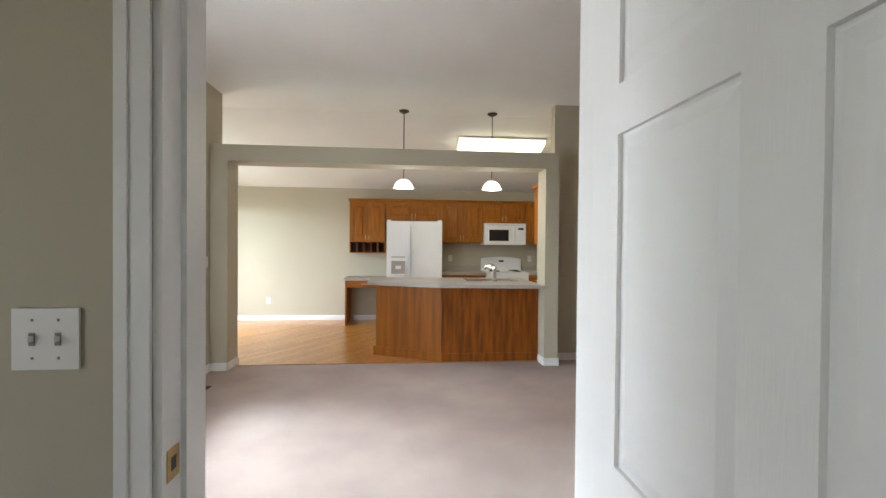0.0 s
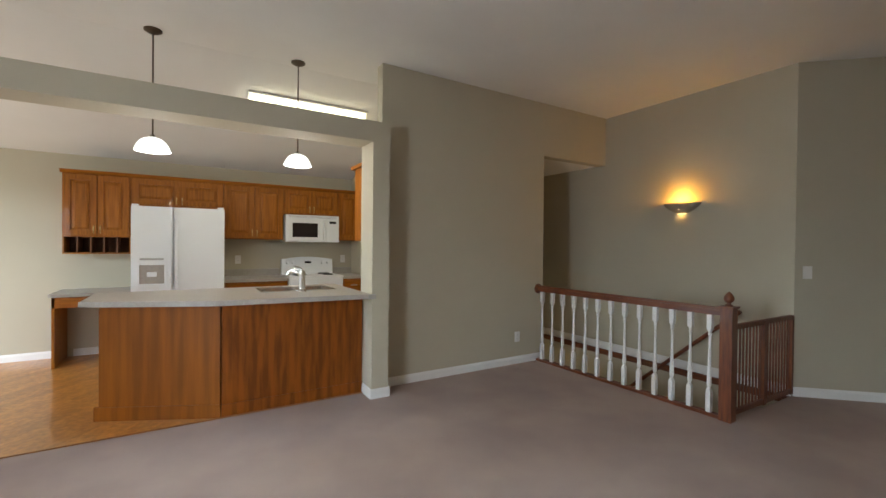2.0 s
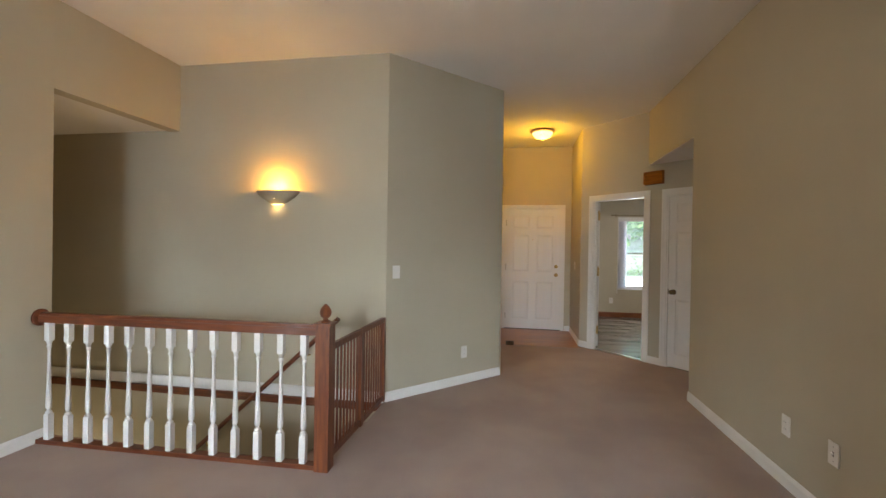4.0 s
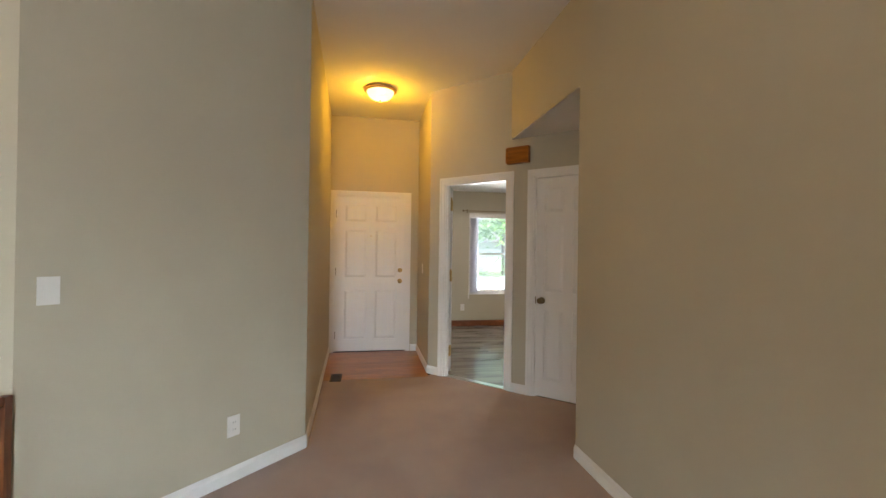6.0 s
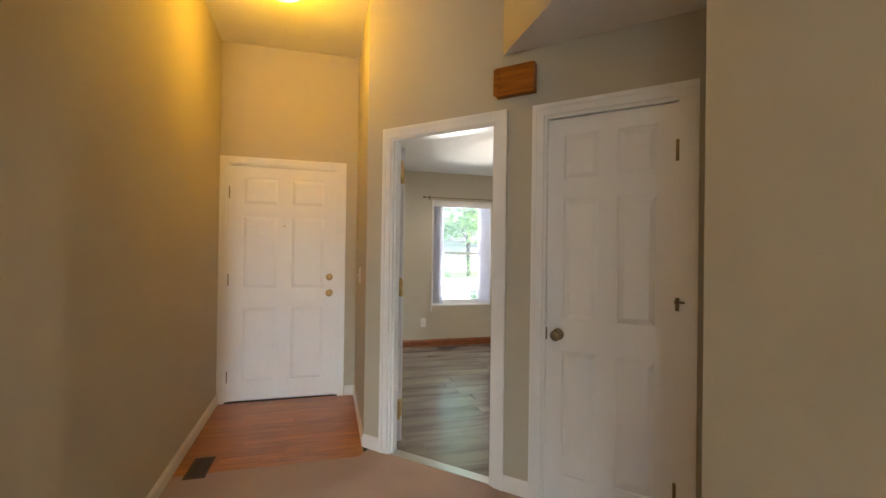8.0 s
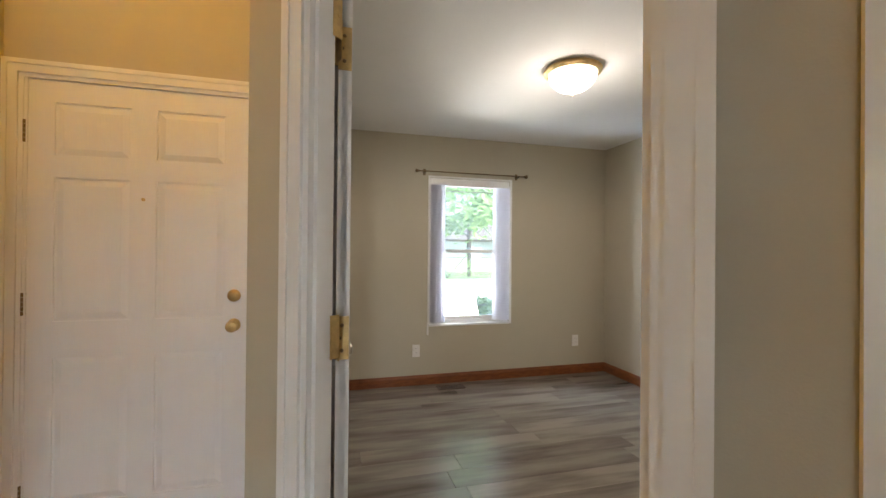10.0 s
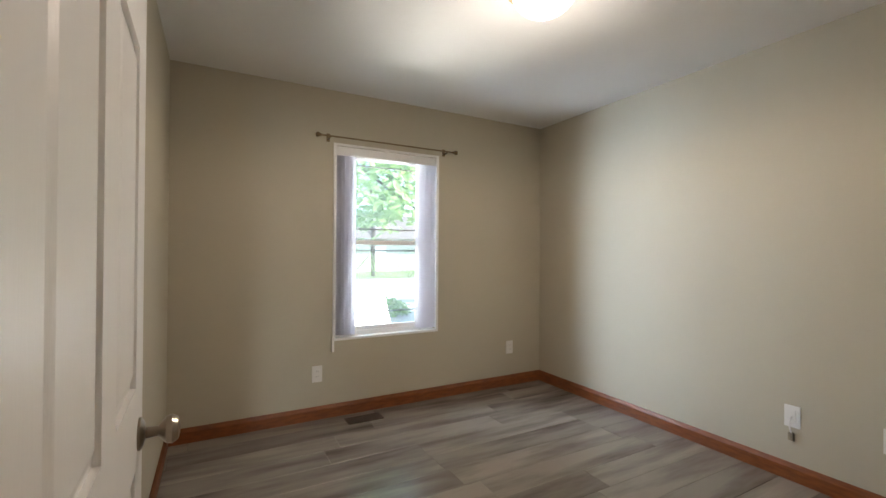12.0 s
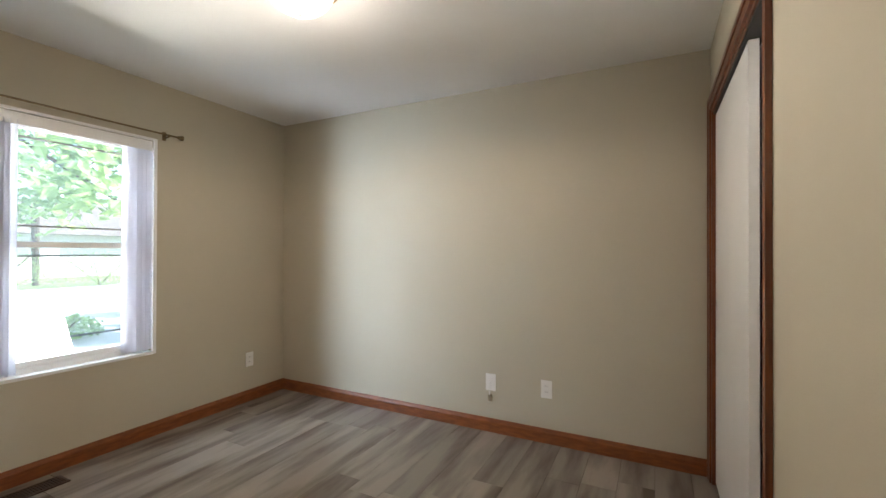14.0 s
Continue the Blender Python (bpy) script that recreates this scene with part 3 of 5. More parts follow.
# ---------------------------------------------------------------- baseboards and casings
baseboard((1.60, NY), (3.68, NY))
baseboard((WX, 4.545), (WX, MY1), flip=False)
baseboard((WX, BY0), (-2.08, BY0))
baseboard((-2.08, BY0), (-2.08, BY1))
baseboard((1.44, BY1), (1.44, BY0))
baseboard((1.427, BY0), (1.613, BY0))
baseboard((1.60, BY0), (1.60, NY))
baseboard(SE, HL0)
baseboard(HL0, HL1)
baseboard((FX, HR), DB0)
baseboard((FX, 0.748), (FX, HR))
baseboard(DB0, db(3), 0.0, 0.138)
baseboard(DB0, db(3), 1.002, 1.148)
baseboard(DB0, db(3), 1.917, 2.75)
baseboard((5.48, SY), (2.2, SY))
baseboard((2.2, SY), (2.2, MY1))
baseboard((2.2, MY1), (DX1 + 0.07, MY1))
baseboard((DX0 - 0.07, MY1), (WX, MY1))
baseboard((-3.62, KY), (-1.16, KY))
baseboard((-1.10, KY), (-0.50, KY))
baseboard((-3.62, 4.83), (-3.62, KY), 0, 0.4)
OB = "orange stained wooden baseboard"
baseboard((BE, BS), (BE, 0.545), material=BASEWOOD, label=OB, h=0.095, flip=False)
baseboard((BW, BS), (BE, BS), material=BASEWOOD, label=OB, h=0.095, flip=False)
baseboard((BE, 0.545), (7.5, 0.545), material=BASEWOOD, label=OB, h=0.095, flip=False)
baseboard((BW, -0.3), (BW, CL1 + 0.075), material=BASEWOOD, label=OB, h=0.095, flip=False)
mB = run_matrix(db(3), DB0)          # along the angled wall, 3 m to the corner
casing(mB, 3 - 0.94, 3 - 0.20, 2.05, depth=0.079)
casing(mB, 3 - 1.855, 3 - 1.21, 2.045, depth=0.079)
mF = run_matrix((FX, 0.56), (FX, 1.90))
casing(mF, 0.25, 1.185, 2.05, w=0.055, depth=0.06)
mM = run_matrix((WX, MY1), (2.2, MY1))
casing(mM, DX0 - WX, DX1 - WX, 2.05, depth=MY1 - MY0)
mMs = run_matrix((2.1, MY0), (WX, MY0))
casing(mMs, 2.1 - DX1, 2.1 - DX0, 2.05, label="white painted inner door casing")
mN = run_matrix((5.48, SY - 0.12), (5.48, -1.46))
casing(mN, 0.12, 0.89, 2.03, label="white painted niche door casing")
mC = run_matrix((BW, -0.30), (BW, BS))
casing(mC, -0.30 - CL1, -0.30 - CL0, CLT, w=0.062, t=0.018, material=CHERRYV, label="red-brown stained closet casing", depth=0.11)

# ---------------------------------------------------------------- doors
bd = six_panel_door("door_bedroom", "white six-panel bedroom door standing open", pose(7.4955, 0.4166, 0, 0, 0, 1.6), 0.76, 2.03,
                    (0.70, 0.868), NICKEL)
for z in (0.24, 1.060, 1.84):
    hg = part("hinge", box(-0.0013, 0.0013, -0.017, 0.019, z - 0.058, z + 0.058), BRASS, bd, "worn brass butt hinge", bevel=0.0008)
    hg.matrix_basis = pose(-0.0013, 0, 0)
    pl = part("leaf_plate", box(-0.040, -0.002, -0.0013, 0.0013, z - 0.05, z + 0.05), BRASS, hg, bevel=0.0008)
    pl.matrix_basis = pose(-0.010, 0.024, 0, 0, 0, 18)
    bm = bmesh.new()
    for k in range(5):
        lathe([(0.0065, 0.001), (0.0065, 0.019)], 10, bm, pose(-0.007, 0.024, z - 0.05 + 0.02 * k))
    part("knuckle", bm, BRASS, hg)
    for zz in (-0.034, 0.0, 0.034):
        part("screw", lathe([(0.0055, 0), (0.004, 0.0018), (0, 0.002)], 8, m=pose(-0.0012, 0.002 + (0.006 if zz == 0 else 0), z + zz, 0, -90, 0)), ANTIQUE, hg)
        part("screw", lathe([(0.0055, 0), (0.004, 0.0018), (0, 0.002)], 8, m=pose(-0.034 + (0.008 if zz == 0 else 0), 0.0155, z + zz, 90, 0, 18)), ANTIQUE, hg)
for z in (0.26, 1.088, 1.86):
    bm = box(3 - 0.2410, 3 - 0.2378, -0.0795, -0.0515, z - 0.052, z + 0.052)
    for zz in (-0.034, 0.0, 0.034):
        lathe([(0.005, 0), (0.0038, 0.0018), (0, 0.002)], 8, bm, pose(3 - 0.2410, -0.058 - (0.010 if zz == 0 else 0), z + zz, 0, -90, 0))
    jp = part("jamb_plate", bm, BRASS, bd, "worn brass hinge plate on the jamb")
    jp.matrix_basis = pose(7.4955, 0.4166, 0, 0, 0, 1.6).inverted() @ mB
cd = six_panel_door("door_closet", "white six-panel closet door, closed", mB @ pose(3 - 1.837, -0.03, 0), 0.607, 2.022,
                    (0.545, 0.893), ANTIQUE, sides=(1,))
for z in (0.22, 1.80):
    hinge(cd, 0.0, 0.022, z, ANTIQUE)
bm = tube([(0.0, 0.03, 1.06), (0.0, 0.03, 1.12)], 0.009)
tube([(-0.03, 0.045, 1.10), (0.012, 0.035, 1.10)], 0.006, bm=bm)
part("hinge_stop", bm, ANTIQUE, cd, "small brass hinge-pin stop")
part("strike", box(0.602, 0.609, 0.010, 0.026, 0.86, 0.925), ANTIQUE, cd)
fd = six_panel_door("door_front", "white six-panel steel front door, closed", mF @ pose(0.268, -0.03, 0), 0.899, 2.03,
                    (0.064, 0.93), BRASS, sides=(1,), t=0.042)
part("deadbolt", lathe([(0.0, 0), (0.03, 0), (0.03, 0.005), (0.022, 0.012), (0.014, 0.016), (0.0, 0.017)], 20, m=pose(0.064, 0.021, 1.072, -90, 0, 0)), BRASS, fd, smooth=True)
part("peephole", lathe([(0.0, 0), (0.008, 0), (0.008, 0.003), (0.0, 0.004)], 14, m=pose(0.45, 0.021, 1.52, -90, 0, 0)), BRASS, fd)
part("threshold", box(-0.015, 0.914, -0.05, 0.035, 0.0, 0.011), BLACK, fd)
for z in (0.22, 1.05, 1.80):
    hinge(fd, 0.899, 0.022, z, ANTIQUE)
md = six_panel_door("door_master", "white six-panel door standing wide open", pose(0.266, 0.684, 0, 0, 0, -90), 0.91, 2.03,
                    (0.85, 0.93), BRASS)
nd = six_panel_door("door_niche", "white six-panel door in the niche", mN @ pose(0.13, -0.03, 0), 0.75, 2.02, (0.69, 0.9), ANTIQUE, sides=(1,))
st = thing("strike_plate", "brass strike plate on the white door jamb", "strike plate", pose(DX0 + 0.0185, 0.70, 0.945, 0, 0, -90))
part("plate", box(-0.022, 0.022, 0, 0.002, -0.032, 0.032), BRASS, st, bevel=0.0008)
part("recess", box(-0.009, 0.009, 0.002, 0.0026, -0.014, 0.014), BLACK, st)

# closet bypass doors
for nm, y0, y1, x in (("door_closet_slider", CL0, -1.47, BW - 0.032), ("door_closet_slider", -1.56, CL1, BW - 0.078)):
    sd = thing(nm, "white flat sliding closet door panel", "closet door", pose(x, y0, 0), kind="structure")
    part("panel", box(-0.016, 0.016, 0.002, y1 - y0 - 0.002, 0.015, CLT - 0.035), TRIMW, sd, bevel=0.002)
    part("finger_pull", lathe([(0.024, 0), (0.024, 0.002), (0.019, 0.002), (0.017, 0.0005), (0, 0.0005)], 18, m=pose(0.016, (0.06 if x > BW - 0.05 else y1 - y0 - 0.06), 0.98, 0, 90, 0)), STEEL, sd)
tr = thing("closet_track", "metal sliding door track behind a dark fascia", "closet track", pose(BW - 0.055, CL0, CLT - 0.03))
part("rail", box(-0.05, 0.05, 0.02, CL1 - CL0 - 0.02, 0.0, 0.026), BLACK, tr)

# ---------------------------------------------------------------- switches, outlets
switch_plate("light_switch", "white double switch plate beside the door", pose(-0.828, MY0 - 0.001, 1.208, 0, 0, 180), 2)
switch_plate("light_switch", "white triple switch plate on the wall", on_wall((WX, 4.845), (WX, 0.8), 4.845 - 4.40, 1.18, flip=False), 3, toggle=False)
switch_plate("wall_outlet", "white duplex outlet above the baseboard", on_wall((WX, 4.845), (WX, 0.8), 4.845 - 3.85, 0.32, flip=False), 1, True)
switch_plate("wall_outlet", "white duplex outlet on the khaki wall", on_wall((1.66, NY), (3.72, NY), 3.325 - 1.66, 0.31), 1, True)
switch_plate("light_switch", "white rocker switch near the stair railing", on_wall(SE, HL0, 0.10, 1.148), 1, toggle=False)
switch_plate("wall_outlet", "white duplex outlet on the angled wall", on_wall(SE, HL0, 0.91, 0.317), 1, True)
switch_plate("wall_outlet", "white duplex outlet on the south wall", on_wall((5.52, SY), (2.2, SY), 5.52 - 4.06, 0.36), 1, True)
switch_plate("cable_plate", "white cable plate on the south wall", on_wall((5.52, SY), (2.2, SY), 5.52 - 3.68, 0.375), 1, toggle=True)
switch_plate("light_switch", "white toggle switch in the foyer", on_wall((FX, HR), DB0, 0.52, 1.12), 1)
switch_plate("wall_outlet", "white duplex outlet in the dining area", on_wall((-3.72, KY), (2.4, KY), 3.72 - 2.61, 0.353), 1, True)
switch_plate("wall_outlet", "white outlet above the kitchen counter", on_wall((-3.72, KY), (2.4, KY), 3.72 + 0.66, 1.13), 1, True)
switch_plate("wall_outlet", "white outlet beside the range", on_wall((-3.72, KY), (2.4, KY), 3.72 + 2.16, 1.13), 1, True)
switch_plate("wall_outlet", "white duplex outlet under the window", on_wall((BE, BS), (BE, 0.5), -0.375 - BS, 0.33, flip=False), 1, True)
switch_plate("wall_outlet", "white duplex outlet near the corner", on_wall((BE, BS), (BE, 0.5), -2.115 - BS, 0.35, flip=False), 1, True)
cp = switch_plate("cable_plate", "white cable plate with a hanging jack", on_wall((BW, BS), (BE, BS), 8.298 - BW, 0.347, flip=False), 1, toggle=False)
part("cable", tube([(0, 0.012, 0.0), (0, 0.03, -0.012), (0.002, 0.03, -0.05), (0.0, 0.02, -0.085)], 0.0035), PLATE, cp)
part("jack", box(-0.011, 0.011, 0.006, 0.026, -0.125, -0.085), STAIN, cp, "grey cable jack", bevel=0.003)
switch_plate("wall_outlet", "white duplex outlet on the bedroom wall", on_wall((BW, BS), (BE, BS), 7.907 - BW, 0.355, flip=False), 1, True)

floor_vent("dark brown metal register in the carpet", pose(-2.075, 3.88, 0.0, 0, 0, 88), 0.30, 0.12)
floor_vent("dark brown metal register in the foyer boards", pose(7.43, 1.625, 0.0, 0, 0, 0), 0.25, 0.115)
floor_vent("dark brown metal register in the vinyl planks", pose(10.18, -0.685, 0.0, 0, 0, 90), 0.26, 0.12)

# ---------------------------------------------------------------- stairs, railing and gate
stairs = thing("staircase", "carpeted flight of stairs going down", "stairs", kind="structure")
for i in range(13):
    part("step", box(3.74, EX - 0.001, 2.73 + 0.26 * i, 2.73 + 0.26 * (i + 1) + 0.02, -0.195 * (i + 1) - 0.19, -0.195 * (i + 1)), CARPET, stairs, bevel=0.012)

rail = thing("stair_railing", "red-brown oak railing with white turned balusters", "railing", pose(3.70, 2.715, 0, 0, 0, 1.6))
L = NY - 2.715
bm = box(-0.028, 0.028, 0.04, L - 0.02, 0.826, 0.872)
box(-0.020, 0.020, 0.04, L - 0.02, 0.872, 0.892, bm)
part("handrail", bm, CHERRY, rail, bevel=0.008)
part("bottom_rail", box(-0.03, 0.03, 0.04, L, 0.0, 0.028), CHERRY, rail, bevel=0.006)
np_ = part("newel_post", box(-0.045, 0.045, -0.045, 0.045, 0.0, 0.892), CHERRYV, rail, bevel=0.006)
part("cap", box(-0.056, 0.056, -0.056, 0.056, 0.892, 0.907), CHERRYV, np_, bevel=0.005)
part("finial", lathe([(0.030, 0.86), (0.032, 0.867), (0.016, 0.876), (0.014, 0.884), (0.030, 0.898), (0.037, 0.918), (0.033, 0.938), (0.020, 0.958), (0.008, 0.971), (0, 0.975)], 24, m=pose(0, 0, 0.047)),
     CHERRYV, np_, "turned acorn finial", smooth=True)
part("rosette", lathe([(0, 0), (0.058, 0), (0.058, 0.012), (0.045, 0.022), (0.0, 0.026)], 26, m=pose(0, L - 0.003, 0.856, 90, 0, 0)), CHERRY, rail, smooth=True)


def baluster_mesh():
    bm = box(-0.019, 0.019, -0.019, 0.019, 0.028, 0.20)
    box(-0.019, 0.019, -0.019, 0.019, 0.70, 0.826, bm)
    lathe([(0.019, 0.20), (0.020, 0.212), (0.011, 0.222), (0.010, 0.23), (0.016, 0.238), (0.0185, 0.26), (0.0175, 0.30), (0.013, 0.40),
           (0.0105, 0.52), (0.0095, 0.62), (0.0105, 0.65), (0.015, 0.657), (0.015, 0.663), (0.0105, 0.672), (0.019, 0.70)], 14, bm)
    return bm


b0 = part("baluster", baluster_mesh(), TRIMW, rail, "white turned wooden baluster", smooth=True)
for i in range(13):
    ob = b0 if i == 0 else new("baluster", b0.data)
    if i:
        ob.parent = rail
        ob["label"] = "white turned wooden baluster"
    ob.matrix_basis = pose(0, 0.135 + i * (L - 0.215) / 12, 0, 0, 0, 0)

gate = thing("stair_gate", "slatted brown wooden safety gate across the stair top", "safety gate", pose(3.75, 2.715, 0, 0, 0, -0.8))
GW = 1.09
for x0, x1 in ((0.0, 0.035), (0.52, 0.57), (GW - 0.035, GW)):
    part("post", box(x0, x1, -0.018, 0.018, 0.02, 0.75), CHERRYV, gate, bevel=0.004)
for z0 in (0.03, 0.715):
    part("rail", box(0.035, 0.52, -0.014, 0.014, z0, z0 + 0.04), CHERRYV, gate, bevel=0.004)
    part("rail", box(0.57, GW - 0.035, -0.014, 0.014, z0, z0 + 0.04), CHERRYV, gate, bevel=0.004)
s0 = None
for k in range(16):
    x = (0.080 + 0.056 * k) if k < 8 else (0.615 + 0.056 * (k - 8))
    if s0 is None:
        s0 = part("slat", box(-0.006, 0.006, -0.006, 0.006, 0.07, 0.715), CHERRYV, gate)
        ob = s0
    else:
        ob = new("slat", s0.data)
        ob.parent = gate
    ob.matrix_basis = pose(x, 0, 0)

hr = thing("wall_handrail", "sloping red-brown wall handrail down the stairs", "handrail")
yA, zA, sl = 3.10, 0.73, -0.917
bm = tube([(EX - 0.07, yA + 0.35 * i, zA + sl * 0.35 * i) for i in range(11)], 0.021, 12)
part("grip", bm, CHERRY, hr, smooth=True)
for y in (3.4, 4.4, 5.4):
    part("bracket", tube([(EX - 0.07, y, zA + sl * (y - yA) - 0.02), (EX - 0.05, y, zA + sl * (y - yA) - 0.07), (EX, y, zA + sl * (y - yA) - 0.08)], 0.007), BRASS, hr)
# trim where floor meets the stairwell wall
bm = box(EX - 0.014, EX - 0.001, 2.70, 6.28, -0.008, 0.088)
tagged(link("baseboard", bm, TRIMW, bevel=0.004), "white painted board along the stairwell wall", "baseboard", kind="structure")
bm = box(EX - 0.03, EX - 0.001, 2.70, 6.28, -0.078, -0.011)
tagged(link("trim", bm, CHERRY, bevel=0.006), "red-brown nosing along the stairwell wall", "trim", kind="structure")

# ---------------------------------------------------------------- lamps
def pendant(m, drop=0.90):
    p = thing("pendant_lamp", "pendant lamp with white glass bowl shade on a bronze stem", "pendant lamp", m, group="pendants over the peninsula")
    part("canopy", lathe([(0.0, 0), (0.064, 0.0), (0.064, -0.012), (0.045, -0.024), (0.018, -0.036), (0.0, -0.038)], 28), BRONZE, p, smooth=True)
    part("stem", tube([(0, 0, -0.03), (0, 0, -drop + 0.09)], 0.006), BRONZE, p)
    part("socket", lathe([(0.0, -drop + 0.105), (0.012, -drop + 0.10), (0.022, -drop + 0.085), (0.030, -drop + 0.072), (0.0, -drop + 0.07)], 20), BRONZE, p, smooth=True)
    out = [(0.030, 0.078), (0.062, 0.066), (0.092, 0.042), (0.112, 0.010), (0.126, -0.026), (0.1275, -0.032)]
    prof = [(r, -drop + z) for r, z in out] + [(r - 0.004, -drop + z - 0.001) for r, z in out[::-1]]
    part("shade", lathe(prof, 36), OPALK, p, "glowing white glass bowl shade", smooth=True)
    part("bulb", lathe([(0.0, -drop + 0.05), (0.02, -drop + 0.03), (0.03, -drop), (0.02, -drop - 0.025), (0.0, -drop - 0.035)], 16), OPALB, p, smooth=True)
    return p


for x, in ((-0.195,), (0.94,)):
    pendant(pose(x, 5.2, H - 0.001), 0.945)
    lamp("pendant_light", 'POINT', pose(x, 5.2, H - 1.075), 1.5, (1.0, 0.95, 0.86), 0.05)

fl = thing("kitchen_fluorescent", "long glowing fluorescent box light on the sloping ceiling", "ceiling light",
           pose(1.22, 5.95, H - 0.30 * 0.63 - 0.012, -17.0, 0, 0))
part("frame", box(-0.64, 0.64, -0.17, 0.17, -0.02, 0.0), TRIMW, fl, bevel=0.004)
part("diffuser", box(-0.62, 0.62, -0.15, 0.15, -0.075, -0.02), TUBE, fl, "glowing acrylic diffuser", bevel=0.025)
lamp("kitchen_tube_light", 'AREA', pose(1.22, 5.93, 2.74, -17, 0, 0), 1.3, (1.0, 0.95, 0.76), 1.2, 0.3)

sc = thing("wall_sconce", "taupe plaster half-bowl uplight sconce, lit warm", "wall sconce", pose(EX - 0.001, 3.735, 1.742, 0, 0, 90))
rp = [(0.012, 0.0), (0.05, 0.006), (0.10, 0.028), (0.16, 0.064), (0.20, 0.098), (0.215, 0.125), (0.208, 0.125), (0.19, 0.098), (0.15, 0.066), (0.09, 0.034), (0.0, 0.02)]
part("bowl", lathe(rp, 28, arc=math.pi, squash=0.52), SCONCE, sc, smooth=True)
part("slot", lathe([(0.0, 0.004), (0.03, 0.001), (0.06, 0.007), (0.052, 0.012), (0.0, 0.012)], 16, arc=math.pi, squash=0.5, m=pose(0, 0.012, -0.004)), OPALW, sc, "small glowing slot beneath the bowl", smooth=True)
part("bulb", lathe([(0.0, 0.10), (0.022, 0.09), (0.026, 0.07), (0.02, 0.05), (0.0, 0.045)], 14, m=pose(0, 0.055, 0)), OPALW, sc, smooth=True)
lamp("sconce_light", 'POINT', pose(EX - 0.095, 3.735, 1.892), 1.45, (1.0, 0.47, 0.06), 0.03)
lamp("sconce_down_light", 'POINT', pose(EX - 0.035, 3.745, 1.722), 0.03, (1.0, 0.6, 0.2), 0.012)

flush_lamp("brass-rimmed flush lamp with glowing glass bowl", pose(7.53, 1.21, H - 0.001), OPALW, BRASS, 0.165, 0.125)
lamp("foyer_light", 'POINT', pose(7.53, 1.21, H - 0.20), 1.8, (1.0, 0.50, 0.02), 0.09)
flush_lamp("brass-rimmed flush lamp with glowing white bowl", pose(8.61, -0.98, HB - 0.001), OPALB, BRASS, 0.165, 0.145)
lamp("bedroom_glow", 'POINT', pose(8.61, -0.98, HB - 0.23), 0.60, (1.0, 0.85, 0.75), 0.09)
lamp("bedroom_light", 'SPOT', pose(8.61, -0.98, HB - 0.19), 3.2, (1.0, 0.82, 0.68), 0.09)

dl = thing("dining_pendant", "hanging dining lamp with cream glass shade", "pendant lamp", pose(-2.76, 5.97, 2.90))
part("stem", tube([(0, 0, 0.0), (0, 0, -0.85)], 0.003), PLATE, dl)
part("shade", lathe([(0.03, -0.83), (0.10, -0.86), (0.16, -0.92), (0.19, -0.98), (0.185, -0.98), (0.15, -0.925), (0.09, -0.87), (0.03, -0.84)], 30), OPALW, dl, smooth=True)


def ceiling_fan(m, r=0.52):
    f = thing("ceiling_fan", "low ceiling fan with five brown wooden blades", "ceiling fan", m)
    part("canopy", lathe([(0.0, 0.0), (0.085, 0.0), (0.085, -0.02), (0.06, -0.05), (0.035, -0.06), (0.0, -0.06)], 28), BRONZE, f, smooth=True)
    part("motor", lathe([(0.0, -0.055), (0.06, -0.06), (0.105, -0.08), (0.115, -0.12), (0.105, -0.165), (0.06, -0.185), (0.0, -0.19)], 32), BRONZE, f, smooth=True)
    part("switch_cup", lathe([(0.055, -0.185), (0.052, -0.225), (0.03, -0.24), (0.0, -0.242)], 24), BRONZE, f, smooth=True)
    part("pull_chain", tube([(0.03, 0.03, -0.23), (0.032, 0.032, -0.30), (0.032, 0.032, -0.36)], 0.0025, 6), BRASS, f)
    outline = [(0.17, -0.045), (0.30, -0.056), (0.44, -0.064), (0.49, -0.060), (0.515, -0.040), (0.52, 0.0), (0.515, 0.040),
               (0.49, 0.060), (0.44, 0.064), (0.30, 0.056), (0.17, 0.045)]
    blade = bracket = None
    for k in range(5):
        turn = pose(0, 0, -0.175, 0, 0, 54 + 72 * k)
        if blade is None:
            blade = part("blade", prism([(x * r / 0.52, y) for x, y in outline], -0.004, 0.004), CHERRY, f, "brown wooden fan blade", bevel=0.002)
            bracket = part("bracket", box(0.09, 0.22, -0.018, 0.018, 0.004, 0.010), BRONZE, f, bevel=0.002)
            pair = (blade, bracket)
        else:
            pair = (new("blade", blade.data), new("bracket", bracket.data))
            for ob in pair:
                ob.parent = f
        for ob in pair:
            ob.matrix_basis = turn @ pose(0, 0, 0, 10, 0, 0)
    return f


ceiling_fan(pose(1.72, 2.26, H - 0.001))
bx = thing("door_chime", "orange-brown wooden door chime box", "door chime", mB @ pose(3 - 1.055, 0.002, 2.255))
part("case", box(-0.11, 0.11, 0.0, 0.05, -0.078, 0.078), OAKH, bx, bevel=0.012)
part("side_trim", box(0.09, 0.118, 0.0, 0.056, -0.07, 0.07), OAKH, bx, bevel=0.006)

